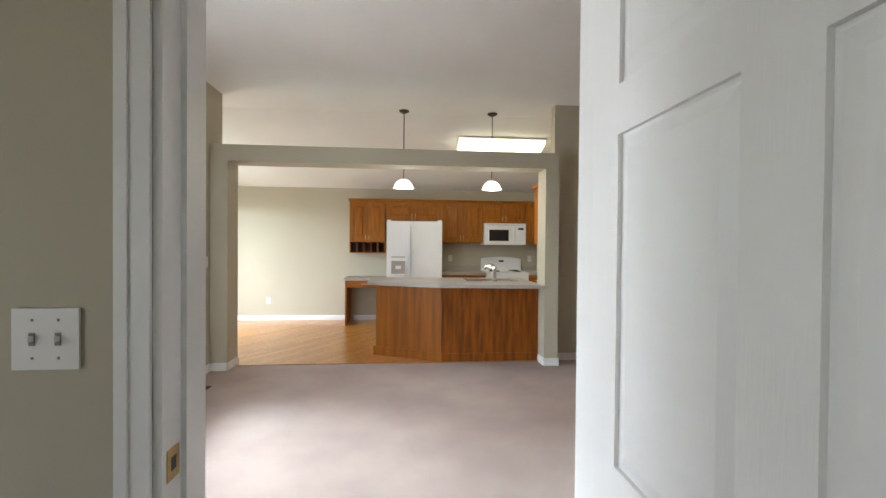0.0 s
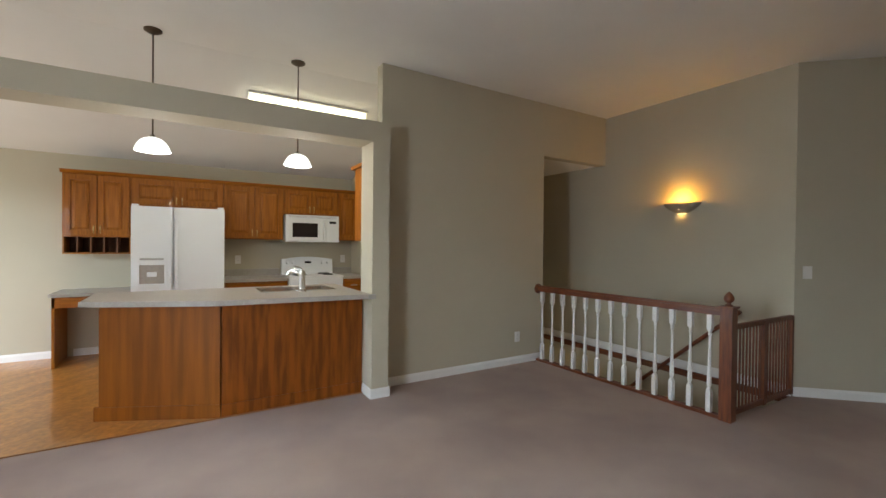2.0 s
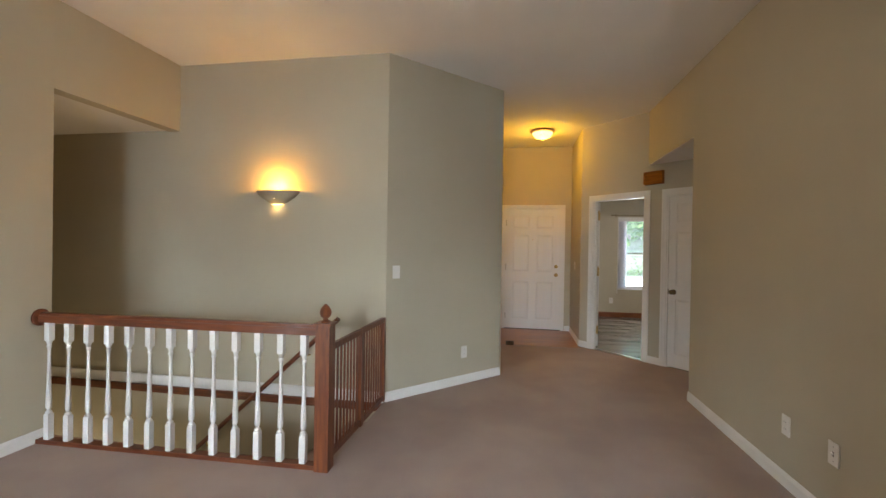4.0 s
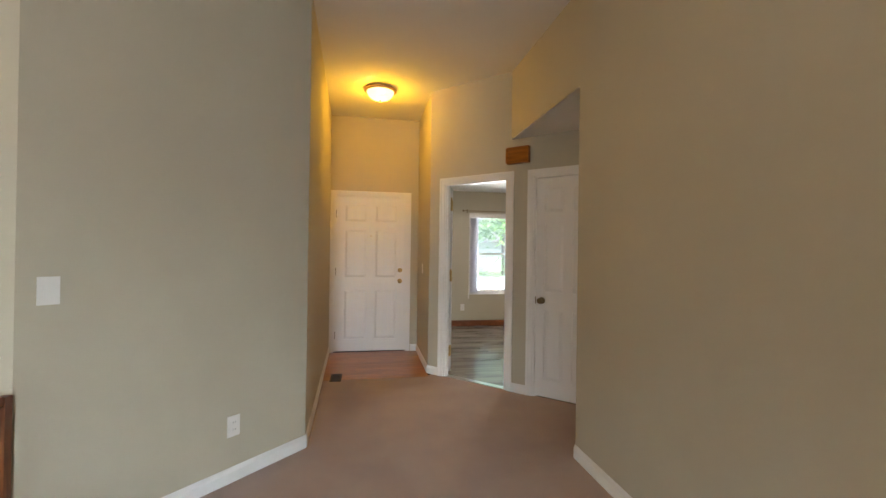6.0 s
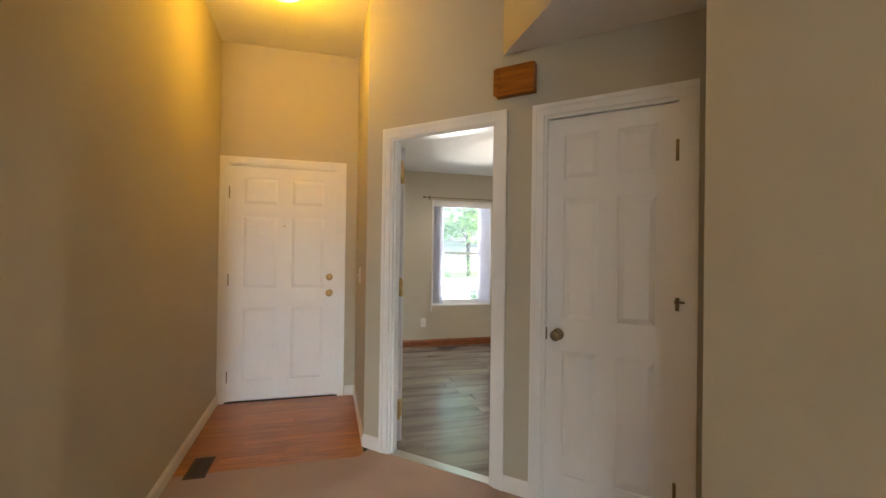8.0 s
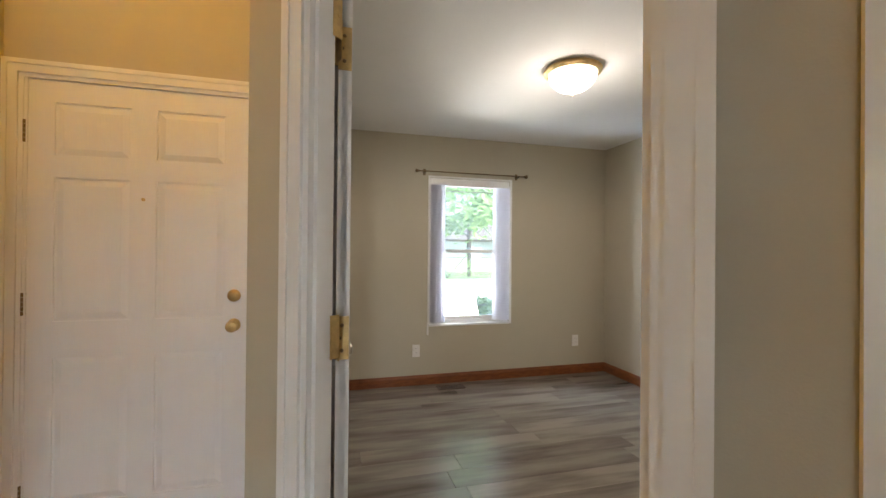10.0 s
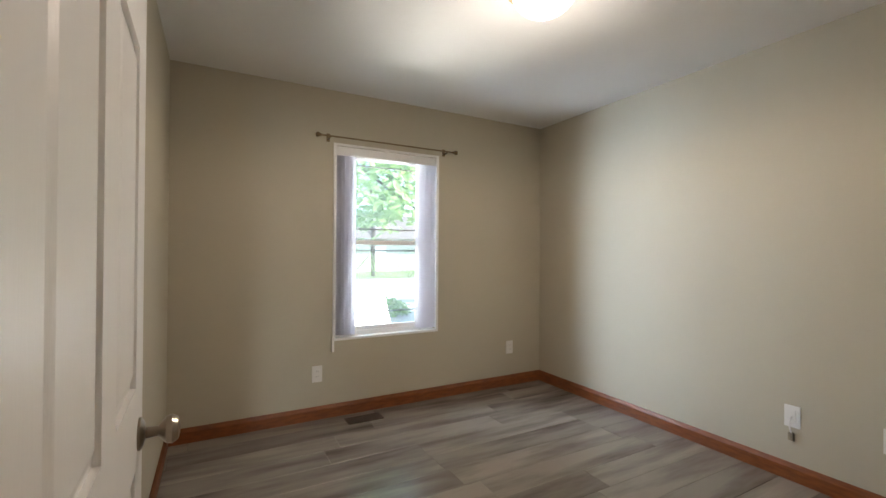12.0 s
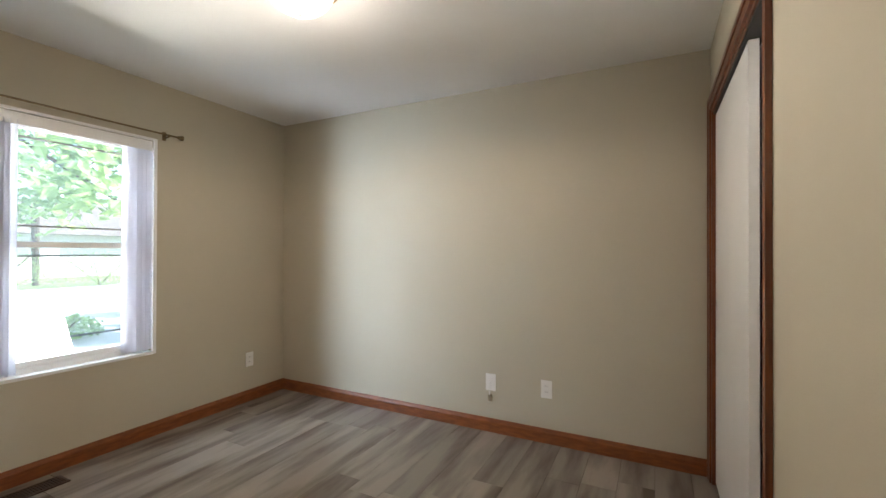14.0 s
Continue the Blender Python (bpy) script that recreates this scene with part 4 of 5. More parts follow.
# ---------------------------------------------------------------- kitchen
def cab_door(parent, x0, x1, z0, z1, y, handle=None, grain=None):
    """A raised-panel oak door that faces -y."""
    w, h = x1 - x0, z1 - z0
    d = part("door", box(x0, x1, y - 0.006, y, z0, z1), OAKV, parent)
    fw = 0.055
    bm = bmesh.new()
    for a, b, c, e in ((x0, x0 + fw, z0, z1), (x1 - fw, x1, z0, z1), (x0 + fw, x1 - fw, z0, z0 + fw), (x0 + fw, x1 - fw, z1 - fw, z1)):
        box(a, b, y - 0.024, y - 0.006, c, e, bm)
    part("frame", bm, OAKV, d, bevel=0.002)
    pw, ph = w - 2 * fw - 0.012, h - 2 * fw - 0.012
    ob = part("panel", raised_panel(pw - 0.004, ph - 0.004, 0.022), OAKV, d)
    ob.matrix_basis = pose((x0 + x1) / 2, y - 0.012, (z0 + z1) / 2)
    if handle:
        hx, hz, vert = handle
        pts = [(hx, y - 0.021, hz - 0.04), (hx, y - 0.045, hz - 0.032), (hx, y - 0.048, hz), (hx, y - 0.045, hz + 0.032), (hx, y - 0.021, hz + 0.04)]
        if not vert:
            pts = [(hx + (p[2] - hz), p[1], hz) for p in pts]
        part("handle", tube(pts, 0.0065, 8), BRASS, d, "polished brass pull", smooth=True)
    return d


UY = 7.29


def upper_cabinet(label, x0, x1, z0, z1, low=False):
    c = thing("wall_cabinet", label, "kitchen cabinet", group="oak wall cabinets")
    part("body", box(x0 + 0.001, x1 - 0.001, UY, KY - 0.002, z0, z1), OAKV, c)
    xm = (x0 + x1) / 2
    hz = z0 + (0.085 if not low else 0.075)
    cab_door(c, x0 + 0.018, xm - 0.004, z0 + 0.02, z1 - 0.03, UY, (xm - 0.03, hz, True))
    cab_door(c, xm + 0.004, x1 - 0.018, z0 + 0.02, z1 - 0.03, UY, (xm + 0.03, hz, True))
    return c


ZT = 2.145
upper_cabinet("honey oak wall cabinet with two raised-panel doors", -1.147, -0.525, 1.415, ZT)
upper_cabinet("short honey oak cabinet above the refrigerator", -0.525, 0.455, 1.80, ZT, True)
upper_cabinet("honey oak wall cabinet beside the refrigerator", 0.455, 1.205, 1.415, ZT)
upper_cabinet("short honey oak cabinet above the microwave", 1.205, 1.975, 1.775, ZT, True)
c5 = thing("wall_cabinet", "narrow honey oak corner wall cabinet", "kitchen cabinet", group="oak wall cabinets")
part("body", box(1.976, 2.29, UY, KY - 0.002, 1.415, ZT), OAKV, c5)
cab_door(c5, 1.99, 2.28, 1.435, ZT - 0.03, UY)
cr = thing("crown_moulding", "oak crown moulding along the wall cabinets", "moulding")
bm = bmesh.new()
prof = [(UY, ZT - 0.012), (UY - 0.012, ZT - 0.008), (UY - 0.030, ZT + 0.016), (UY - 0.034, ZT + 0.028), (UY, ZT + 0.028)]
a = [bm.verts.new((-1.165, y, z)) for y, z in prof]
b = [bm.verts.new((2.285, y, z)) for y, z in prof]
for i in range(5):
    bm.faces.new((a[i], a[(i + 1) % 5], b[(i + 1) % 5], b[i]))
bm.faces.new(a[::-1])
bm.faces.new(b)
part("moulding", bm, OAKH, cr)
cb = thing("cubby_shelf", "oak cubby shelf of five dark pigeonholes", "shelf")
part("back", box(-1.145, -0.53, KY - 0.02, KY - 0.003, 1.222, 1.414), DARKIN, cb)
part("bottom", box(-1.145, -0.53, UY + 0.005, KY - 0.02, 1.222, 1.236), OAKH, cb)
for i in range(6):
    x = -1.145 + 0.603 * i / 5
    part("divider", box(x, x + 0.012, UY + 0.005, KY - 0.02, 1.236, 1.414), OAKV if i in (0, 5) else DARKIN, cb)
# end of the wall cabinets behind the post
sc2 = thing("wall_cabinet", "honey oak wall cabinet with a plain end panel", "kitchen cabinet")
part("body", box(1.53, 2.28, 4.955, 5.26, 1.40, 2.13), OAKV, sc2)
part("crown", box(1.50, 2.28, 4.955, 5.30, 2.13, 2.165), OAKH, sc2, bevel=0.006)

# refrigerator
FY = 6.73
rf = thing("refrigerator", "white side-by-side refrigerator with a water dispenser", "refrigerator")
part("body", box(-0.475, 0.43, FY + 0.07, 7.55, 0.02, 1.765), APPL, rf, bevel=0.006)
part("grille", box(-0.47, 0.425, FY + 0.05, FY + 0.075, 0.02, 0.10), APPLG, rf)
ld = part("door", box(-0.475, -0.088, FY, FY + 0.066, 0.11, 1.755), APPL, rf, bevel=0.012)
rd = part("door", box(-0.078, 0.43, FY, FY + 0.066, 0.11, 1.755), APPL, rf, bevel=0.012)
for d, x in ((ld, -0.118), (rd, -0.048)):
    part("handle", box(x - 0.012, x + 0.012, FY - 0.045, FY - 0.018, 0.45, 1.70), APPL, d, bevel=0.009)
    part("handle_foot", box(x - 0.010, x + 0.010, FY - 0.03, FY + 0.002, 0.47, 0.53), APPL, d)
    part("handle_foot", box(x - 0.010, x + 0.010, FY - 0.03, FY + 0.002, 1.62, 1.68), APPL, d)
bm = bmesh.new()
for a, b, c, d in ((-0.42, -0.398, 0.865, 1.245), (-0.170, -0.148, 0.865, 1.245), (-0.398, -0.170, 0.865, 0.90), (-0.398, -0.170, 1.11, 1.245)):
    box(a, b, FY - 0.026, FY + 0.001, c, d, bm)
part("dispenser", bm, APPL, ld, "white dispenser surround")
part("recess", box(-0.398, -0.170, FY - 0.004, FY - 0.0005, 0.90, 1.11), COUNTER, ld, "grey dispenser recess")
part("control_strip", box(-0.395, -0.173, FY - 0.0285, FY - 0.0262, 1.165, 1.185), APPLG, ld)
part("paddle", box(-0.33, -0.24, FY - 0.022, FY - 0.005, 0.98, 1.03), APPL, ld, bevel=0.004)
for x in (-0.44, 0.39):
    part("hinge_cover", box(x - 0.03, x + 0.03, FY + 0.005, FY + 0.10, 1.757, 1.782), APPL, rf, bevel=0.004)

# microwave
mw = thing("microwave", "white over-the-range microwave with a dark window", "microwave")
part("body", box(1.22, 1.975, 7.22, KY - 0.002, 1.385, 1.77), APPL, mw, bevel=0.006)
md_ = part("door", box(1.225, 1.78, 7.195, 7.22, 1.395, 1.715), APPL, mw, bevel=0.005)
part("window", box(1.31, 1.66, 7.191, 7.195, 1.455, 1.655), BLACKG, md_, "dark glass window")
part("handle", box(1.735, 1.765, 7.155, 7.195, 1.42, 1.69), APPL, md_, bevel=0.008)
part("control_panel", box(1.785, 1.97, 7.195, 7.22, 1.395, 1.715), APPL, mw, bevel=0.004)
part("display", box(1.83, 1.93, 7.192, 7.195, 1.655, 1.69), BLACKG, mw)
part("vent_grille", box(1.225, 1.97, 7.2, 7.22, 1.722, 1.765), APPL, mw, bevel=0.003)
for k in range(3):
    part("vent_slot", box(1.26, 1.93, 7.198, 7.2, 1.73 + 0.011 * k, 1.734 + 0.011 * k), APPLG, mw)

# range
rg = thing("kitchen_range", "white electric range with coil burners and a curved backguard", "range")
part("body", box(1.225, 1.965, 6.97, 7.57, 0.02, 0.895), APPL, rg, bevel=0.004)
part("cooktop", box(1.222, 1.968, 6.95, 7.57, 0.895, 0.915), APPL, rg, bevel=0.006)
bm = bmesh.new()
n = 14
front, back = [], []
for i in range(n + 1):
    x = 1.225 + 0.74 * i / n
    z = 1.13 + 0.035 * math.sin(math.pi * i / n)
    front.append((bm.verts.new((x, 7.475, 0.915)), bm.verts.new((x, 7.50, z))))
    back.append((bm.verts.new((x, 7.565, 0.915)), bm.verts.new((x, 7.555, z))))
for i in range(n):
    bm.faces.new((front[i][0], front[i + 1][0], front[i + 1][1], front[i][1]))
    bm.faces.new((back[i][1], back[i + 1][1], back[i + 1][0], back[i][0]))
    bm.faces.new((front[i][1], front[i + 1][1], back[i + 1][1], back[i][1]))
for i in (0, n):
    bm.faces.new((front[i][0], front[i][1], back[i][1], back[i][0]))
bgd = part("backguard", bm, APPL, rg)
part("clock", box(1.55, 1.64, 7.481, 7.488, 1.07, 1.10), BLACKG, bgd)
for x in (1.30, 1.38, 1.81, 1.89):
    part("control_knob", lathe([(0.0, 0), (0.022, 0), (0.020, 0.016), (0.012, 0.02), (0, 0.02)], 14, m=pose(x, 7.488, 1.08, 83, 0, 0)), APPL, bgd, smooth=True)
for x, y, r in ((1.40, 7.12, 0.095), (1.79, 7.12, 0.075), (1.40, 7.36, 0.075), (1.79, 7.36, 0.095)):
    bn = part("burner", lathe([(r + 0.012, 0.0), (r + 0.012, 0.004), (r, 0.005), (0.0, 0.003)], 24, m=pose(x, y, 0.915)), STEEL, rg)
    pts = [(x + (0.02 + (r - 0.025) * k / 60) * math.cos(k * 0.33), y + (0.02 + (r - 0.025) * k / 60) * math.sin(k * 0.33), 0.926) for k in range(61)]
    part("coil", tube(pts, 0.006, 6), BLACK, bn, "black heating coil")
od = part("oven_door", box(1.235, 1.955, 6.945, 6.969, 0.20, 0.78), APPL, rg, bevel=0.005)
part("handle", tube([(1.29, 6.945, 0.73), (1.29, 6.905, 0.735), (1.60, 6.90, 0.737), (1.90, 6.905, 0.735), (1.90, 6.945, 0.73)], 0.012), APPL, od, smooth=True)
part("window", box(1.40, 1.79, 6.942, 6.945, 0.38, 0.60), BLACKG, od)
part("control_lip", box(1.235, 1.955, 6.952, 6.969, 0.80, 0.885), APPL, rg, bevel=0.004)
part("drawer", box(1.235, 1.955, 6.95, 6.969, 0.04, 0.185), APPL, rg, bevel=0.004)

# back counter and its base cabinets
for label, x0, x1 in (("oak base cabinet between refrigerator and range", 0.46, 1.215), ("narrow oak base cabinet beside the range", 1.975, 2.29)):
    c = thing("base_cabinet", label, "kitchen cabinet")
    part("body", box(x0, x1, 7.0, KY - 0.002, 0.09, 0.86), OAKV, c)
    part("toe_kick", box(x0, x1, 7.06, 7.1, 0.0, 0.09), DARKIN, c)
    part("drawer", box(x0 + 0.02, x1 - 0.02, 6.98, 7.0, 0.70, 0.84), OAKH, c, bevel=0.004)
    part("handle", tube([((x0 + x1) / 2 - 0.045, 6.98, 0.77), ((x0 + x1) / 2 - 0.04, 6.955, 0.77), ((x0 + x1) / 2 + 0.04, 6.955, 0.77), ((x0 + x1) / 2 + 0.045, 6.98, 0.77)], 0.005, 8), STEEL, c)
    cab_door(c, x0 + 0.02, x1 - 0.02, 0.11, 0.68, 7.0)
    w = thing("worktop", "grey speckled laminate worktop with a low backsplash", "worktop")
    part("top", box(x0 - 0.004, x1 + 0.003, 6.965, KY - 0.003, 0.862, 0.90), COUNTER, w, bevel=0.006)
    part("backsplash", box(x0 - 0.004, x1 + 0.003, KY - 0.022, KY - 0.003, 0.90, 0.995), COUNTER, w, bevel=0.004)

# desk under the pigeonholes
dk = thing("kitchen_desk", "built-in oak desk with a laminate top and drawer", "desk")
part("top", box(-1.20, -0.485, 6.98, KY - 0.003, 0.765, 0.80), COUNTER, dk, bevel=0.006)
part("apron", box(-1.18, -0.49, 7.02, 7.04, 0.645, 0.765), OAKH, dk)
part("drawer", box(-1.10, -0.55, 7.0, 7.02, 0.655, 0.755), OAKH, dk, bevel=0.003)
part("handle", tube([(-0.90, 7.0, 0.705), (-0.895, 6.972, 0.705), (-0.775, 6.972, 0.705), (-0.77, 7.0, 0.705)], 0.005, 8), STEEL, dk)
part("leg_panel", box(-1.18, -1.155, 7.02, KY - 0.003, 0.0, 0.765), OAKV, dk)
part("side_panel", box(-0.505, -0.488, 7.02, KY - 0.003, 0.0, 0.765), OAKV, dk)

# peninsula
C = [(1.435, 4.80), (0.277, 4.76), (-0.50, 5.13), (-0.42, 5.50), (0.30, 5.45), (1.435, 5.45)]
pn = thing("kitchen_peninsula", "angled oak-panelled kitchen peninsula", "kitchen island")
part("body", prism([(1.435, 4.775), (0.277, 4.762), (-0.52, 5.145), (-0.42, 5.54), (0.30, 5.60), (1.435, 5.60)], 0.005, 0.884), OAKLITE, pn)
m1 = run_matrix((0.277, 4.76), (1.435, 4.773))
p1 = part("front_panel", box(0.004, 1.155, -0.012, -0.001, 0.10, 0.882), OAKPAN, pn, "flame-grained dark oak panel")
p1.matrix_basis = m1
p1 = part("kick_board", box(0.0, 1.156, -0.02, -0.001, 0.0, 0.10), OAKPAN, pn)
p1.matrix_basis = m1
m2 = run_matrix((-0.52, 5.143), (0.277, 4.76))
l2 = dist((-0.52, 5.143), (0.277, 4.76))
p2 = part("angled_panel", box(0.0, l2 - 0.002, -0.012, -0.001, 0.10, 0.882), OAKLITE, pn, "plain oak panel")
p2.matrix_basis = m2
p2 = part("kick_board", box(-0.03, l2 + 0.004, -0.022, -0.001, 0.0, 0.105), OAKLITE, pn, bevel=0.003)
p2.matrix_basis = m2
p2 = part("stile", box(l2 - 0.15, l2 - 0.003, -0.017, -0.012, 0.105, 0.882), OAKLITE, pn)
p2.matrix_basis = m2
wt = thing("worktop", "grey speckled laminate peninsula worktop", "worktop")
SX0, SX1, SY0, SY1 = 0.62, 1.27, 5.10, 5.46
outer = [(1.438, 4.56), (0.23, 4.665), (-0.62, 5.03), (-0.64, 5.62), (1.438, 5.66)]
bm = bmesh.new()


def worktop_strip(pts):
    prism(pts, 0.886, 0.925, bm)


worktop_strip([(1.438, 4.56), (1.438, SY0), (0.23, SY0), (0.23, 4.665)])
worktop_strip([(0.23, 4.665), (0.23, SY0), (-0.62, SY0), (-0.62, 5.03)])
worktop_strip([(1.438, SY1), (1.438, 5.66), (-0.62, 5.66), (-0.62, SY1)])
worktop_strip([(SX0, SY0), (SX0, SY1), (-0.62, SY1), (-0.62, SY0)])
worktop_strip([(1.438, SY0), (1.438, SY1), (SX1, SY1), (SX1, SY0)])
part("top", bm, COUNTER, wt)
bm = bmesh.new()
for a, b in (((1.462, 4.556), (0.228, 4.660)), ((0.228, 4.660), (-0.626, 5.026))):
    m = run_matrix(b, a)
    k = len(bm.verts)
    box(0, dist(a, b), -0.005, 0.004, 0.8855, 0.9255, bm)
    bm.verts.ensure_lookup_table()
    for v in bm.verts[k:]:
        v.co = m @ v.co
part("edge_band", bm, COUNTER, wt)
part("end_lip", box(1.40, 1.468, 4.520, 4.5445, 0.886, 0.925), COUNTER, wt, bevel=0.004)
sk = thing("kitchen_sink", "double-bowl stainless steel sink set in the worktop", "sink")
bm = bmesh.new()
for x0, x1 in ((SX0 + 0.02, 0.935), (0.955, SX1 - 0.02)):
    for a, b, c, d, e, f in ((x0, x1, SY0 + 0.02, SY0 + 0.024, 0.76, 0.927), (x0, x1, SY1 - 0.024, SY1 - 0.02, 0.76, 0.927),
                             (x0, x0 + 0.004, SY0 + 0.024, SY1 - 0.024, 0.76, 0.927), (x1 - 0.004, x1, SY0 + 0.024, SY1 - 0.024, 0.76, 0.927),
                             (x0, x1, SY0 + 0.02, SY1 - 0.02, 0.755, 0.76)):
        box(a, b, c, d, e, f, bm)
part("bowl", bm, STEEL, sk)
bm = bmesh.new()
for a, b, c, d in ((SX0 - 0.012, SX1 + 0.012, SY0 - 0.02, SY0 + 0.021), (SX0 - 0.012, SX1 + 0.012, SY1 - 0.021, SY1 + 0.012),
                   (SX0 - 0.012, SX0 + 0.021, SY0 + 0.021, SY1 - 0.021), (SX1 - 0.021, SX1 + 0.012, SY0 + 0.021, SY1 - 0.021),
                   (0.934, 0.956, SY0 + 0.021, SY1 - 0.021)):
    box(a, b, c, d, 0.9255, 0.932, bm)
part("rim", bm, CHROME, sk, bevel=0.002)
fc = thing("kitchen_faucet", "chrome single-lever kitchen faucet", "faucet", pose(0.955, 5.055, 0.925))
part("base", lathe([(0.0, 0), (0.040, 0), (0.038, 0.012), (0.029, 0.022), (0.027, 0.15), (0.030, 0.165), (0.026, 0.19), (0.0, 0.20)], 22), CHROME, fc, smooth=True)
part("spout", tube([(0, 0, 0.13), (-0.035, 0.015, 0.175), (-0.075, 0.035, 0.195), (-0.105, 0.05, 0.185), (-0.118, 0.055, 0.15)], 0.018, 12), CHROME, fc, smooth=True)
part("lever", tube([(0, 0, 0.19), (-0.015, -0.004, 0.215), (-0.075, -0.008, 0.232)], 0.009, 10), CHROME, fc, smooth=True)

# ---------------------------------------------------------------- windows
def sash_window(name, m, w, h, label, bars=()):
    """Local x along the wall, y into the room, z up from the sill; a vinyl double-hung window set 8 cm back."""
    wd = thing(name, label, "window", m, kind="structure")
    bm = bmesh.new()
    for a, b, c, d in ((0, 0.035, 0, h), (w - 0.035, w, 0, h), (0.035, w - 0.035, 0, 0.035), (0.035, w - 0.035, h - 0.035, h)):
        box(a, b, -0.13, -0.07, c, d, bm)
    part("window_frame", bm, VINYL, wd, bevel=0.003)
    part("reveal", box(0.0, w, -0.07, 0.0, -0.012, 0.002), TRIMW, wd)
    for nm, z0, z1, y in (("lower_sash", 0.036, h / 2 + 0.015, -0.09), ("upper_sash", h / 2 - 0.015, h - 0.036, -0.115)):
        bm = bmesh.new()
        for a, b, c, d in ((0.036, 0.066, z0, z1), (w - 0.066, w - 0.036, z0, z1), (0.066, w - 0.066, z0, z0 + 0.032), (0.066, w - 0.066, z1 - 0.032, z1)):
            box(a, b, y - 0.011, y + 0.011, c, d, bm)
        s = part(nm, bm, VINYL, wd, bevel=0.002)
        g = part("pane", box(0.06, w - 0.06, y - 0.002, y + 0.002, z0 + 0.03, z1 - 0.03), GLASS, s, "tinted glass pane with added haze")
        g.visible_shadow = False
    for z in bars:
        part("grille_bar", box(0.06, w - 0.06, -0.106, -0.1, z - 0.005, z + 0.005), PLATED, wd)
    return wd


wm = run_matrix((BE, WB[1]), (BE, WB[0])) @ pose(0, 0, WB[2])
sash_window("window_bedroom", wm, WB[0] - WB[1], WB[3] - WB[2], "white vinyl double-hung window with open vertical blinds", (0.17, 0.66, 0.83, 1.33))
bm = bmesh.new()
Ww, Wh = WB[0] - WB[1], WB[3] - WB[2]
for a, b, c, d in ((-0.012, 0.010, -0.012, Wh + 0.012), (Ww - 0.010, Ww + 0.012, -0.012, Wh + 0.012), (0.010, Ww - 0.010, -0.014, 0.004), (0.010, Ww - 0.010, Wh - 0.004, Wh + 0.012)):
    box(a, b, -0.01, 0.004, c, d, bm)
ob = link("trim", bm, TRIMW)
ob.matrix_world = wm
tagged(ob, "narrow white window edging", "window trim", kind="structure")
vb = thing("vertical_blind", "open vertical blind with pale grey vanes drawn to both sides", "blind", wm)
part("headrail", box(0.02, Ww - 0.02, -0.055, -0.012, Wh - 0.045, Wh - 0.008), VINYL, vb, bevel=0.004)
part("valance", box(0.015, Ww - 0.015, -0.012, -0.006, Wh - 0.075, Wh - 0.008), VINYL, vb)
for i in range(10):
    if i < 5:
        x, r = 0.030 + 0.027 * i, 146 + 4 * (i % 2)
    else:
        x, r = Ww - 0.030 - 0.027 * (i - 5), 118 + 5 * (i % 2)
    bm = bmesh.new()
    pts = [(-0.042, 0.0), (-0.02, 0.004), (0.0, 0.0055), (0.02, 0.004), (0.042, 0.0)]
    for (x0, y0), (x1, y1) in zip(pts, pts[1:]):
        v = [bm.verts.new((x0, y0, 0.02)), bm.verts.new((x1, y1, 0.02)), bm.verts.new((x1, y1, Wh - 0.05)), bm.verts.new((x0, y0, Wh - 0.05))]
        bm.faces.new(v)
    bmesh.ops.remove_doubles(bm, verts=bm.verts, dist=1e-6)
    bmesh.ops.solidify(bm, geom=bm.faces[:], thickness=0.0012)
    ob = part("vane", bm, VANE, vb)
    ob.matrix_basis = pose(x, -0.036, 0, 0, 0, r)
bm = tube([(Ww + 0.008, 0.012, Wh - 0.1), (Ww + 0.01, 0.012, -0.02)], 0.003, 6)
box(Ww + 0.002, Ww + 0.018, 0.005, 0.022, -0.09, 0.02, bm)
part("cord", bm, PLATE, vb, "white pull cord with a weight")


def curtain_rod(label, m, length, material, r=0.009):
    c = thing("curtain_rod", label, "curtain rod", m)
    part("rod", tube([(0, 0.06, 0), (length, 0.06, 0)], r, 12), material, c, smooth=True)
    for x in (0.0, length):
        s = -1 if x == 0 else 1
        part("finial", lathe([(0.0, 0.0), (0.011, 0.002), (0.011, 0.012), (0.018, 0.022), (0.018, 0.034), (0.0, 0.044)], 14, m=pose(x, 0.06, 0, 0, 90 * s, 0)), material, c, smooth=True)
        xb = x - s * 0.06
        bm = box(xb - 0.012, xb + 0.012, 0.0, 0.005, -0.03, 0.03)
        tube([(xb, 0.003, -0.01), (xb, 0.04, -0.012), (xb, 0.06, -0.008)], 0.006, 8, bm)
        part("bracket", bm, material, c)
    return c


curtain_rod("thin bronze curtain rod above the bedroom window", run_matrix((BE, -1.47), (BE, -0.37)) @ pose(0, 0.001, 2.062), 1.09, ANTIQUE, 0.006)
curtain_rod("dark iron curtain rod above the blinds", run_matrix((WX, 3.97), (WX, 2.70)) @ pose(0, 0.001, 2.40), 1.27, BLACK)


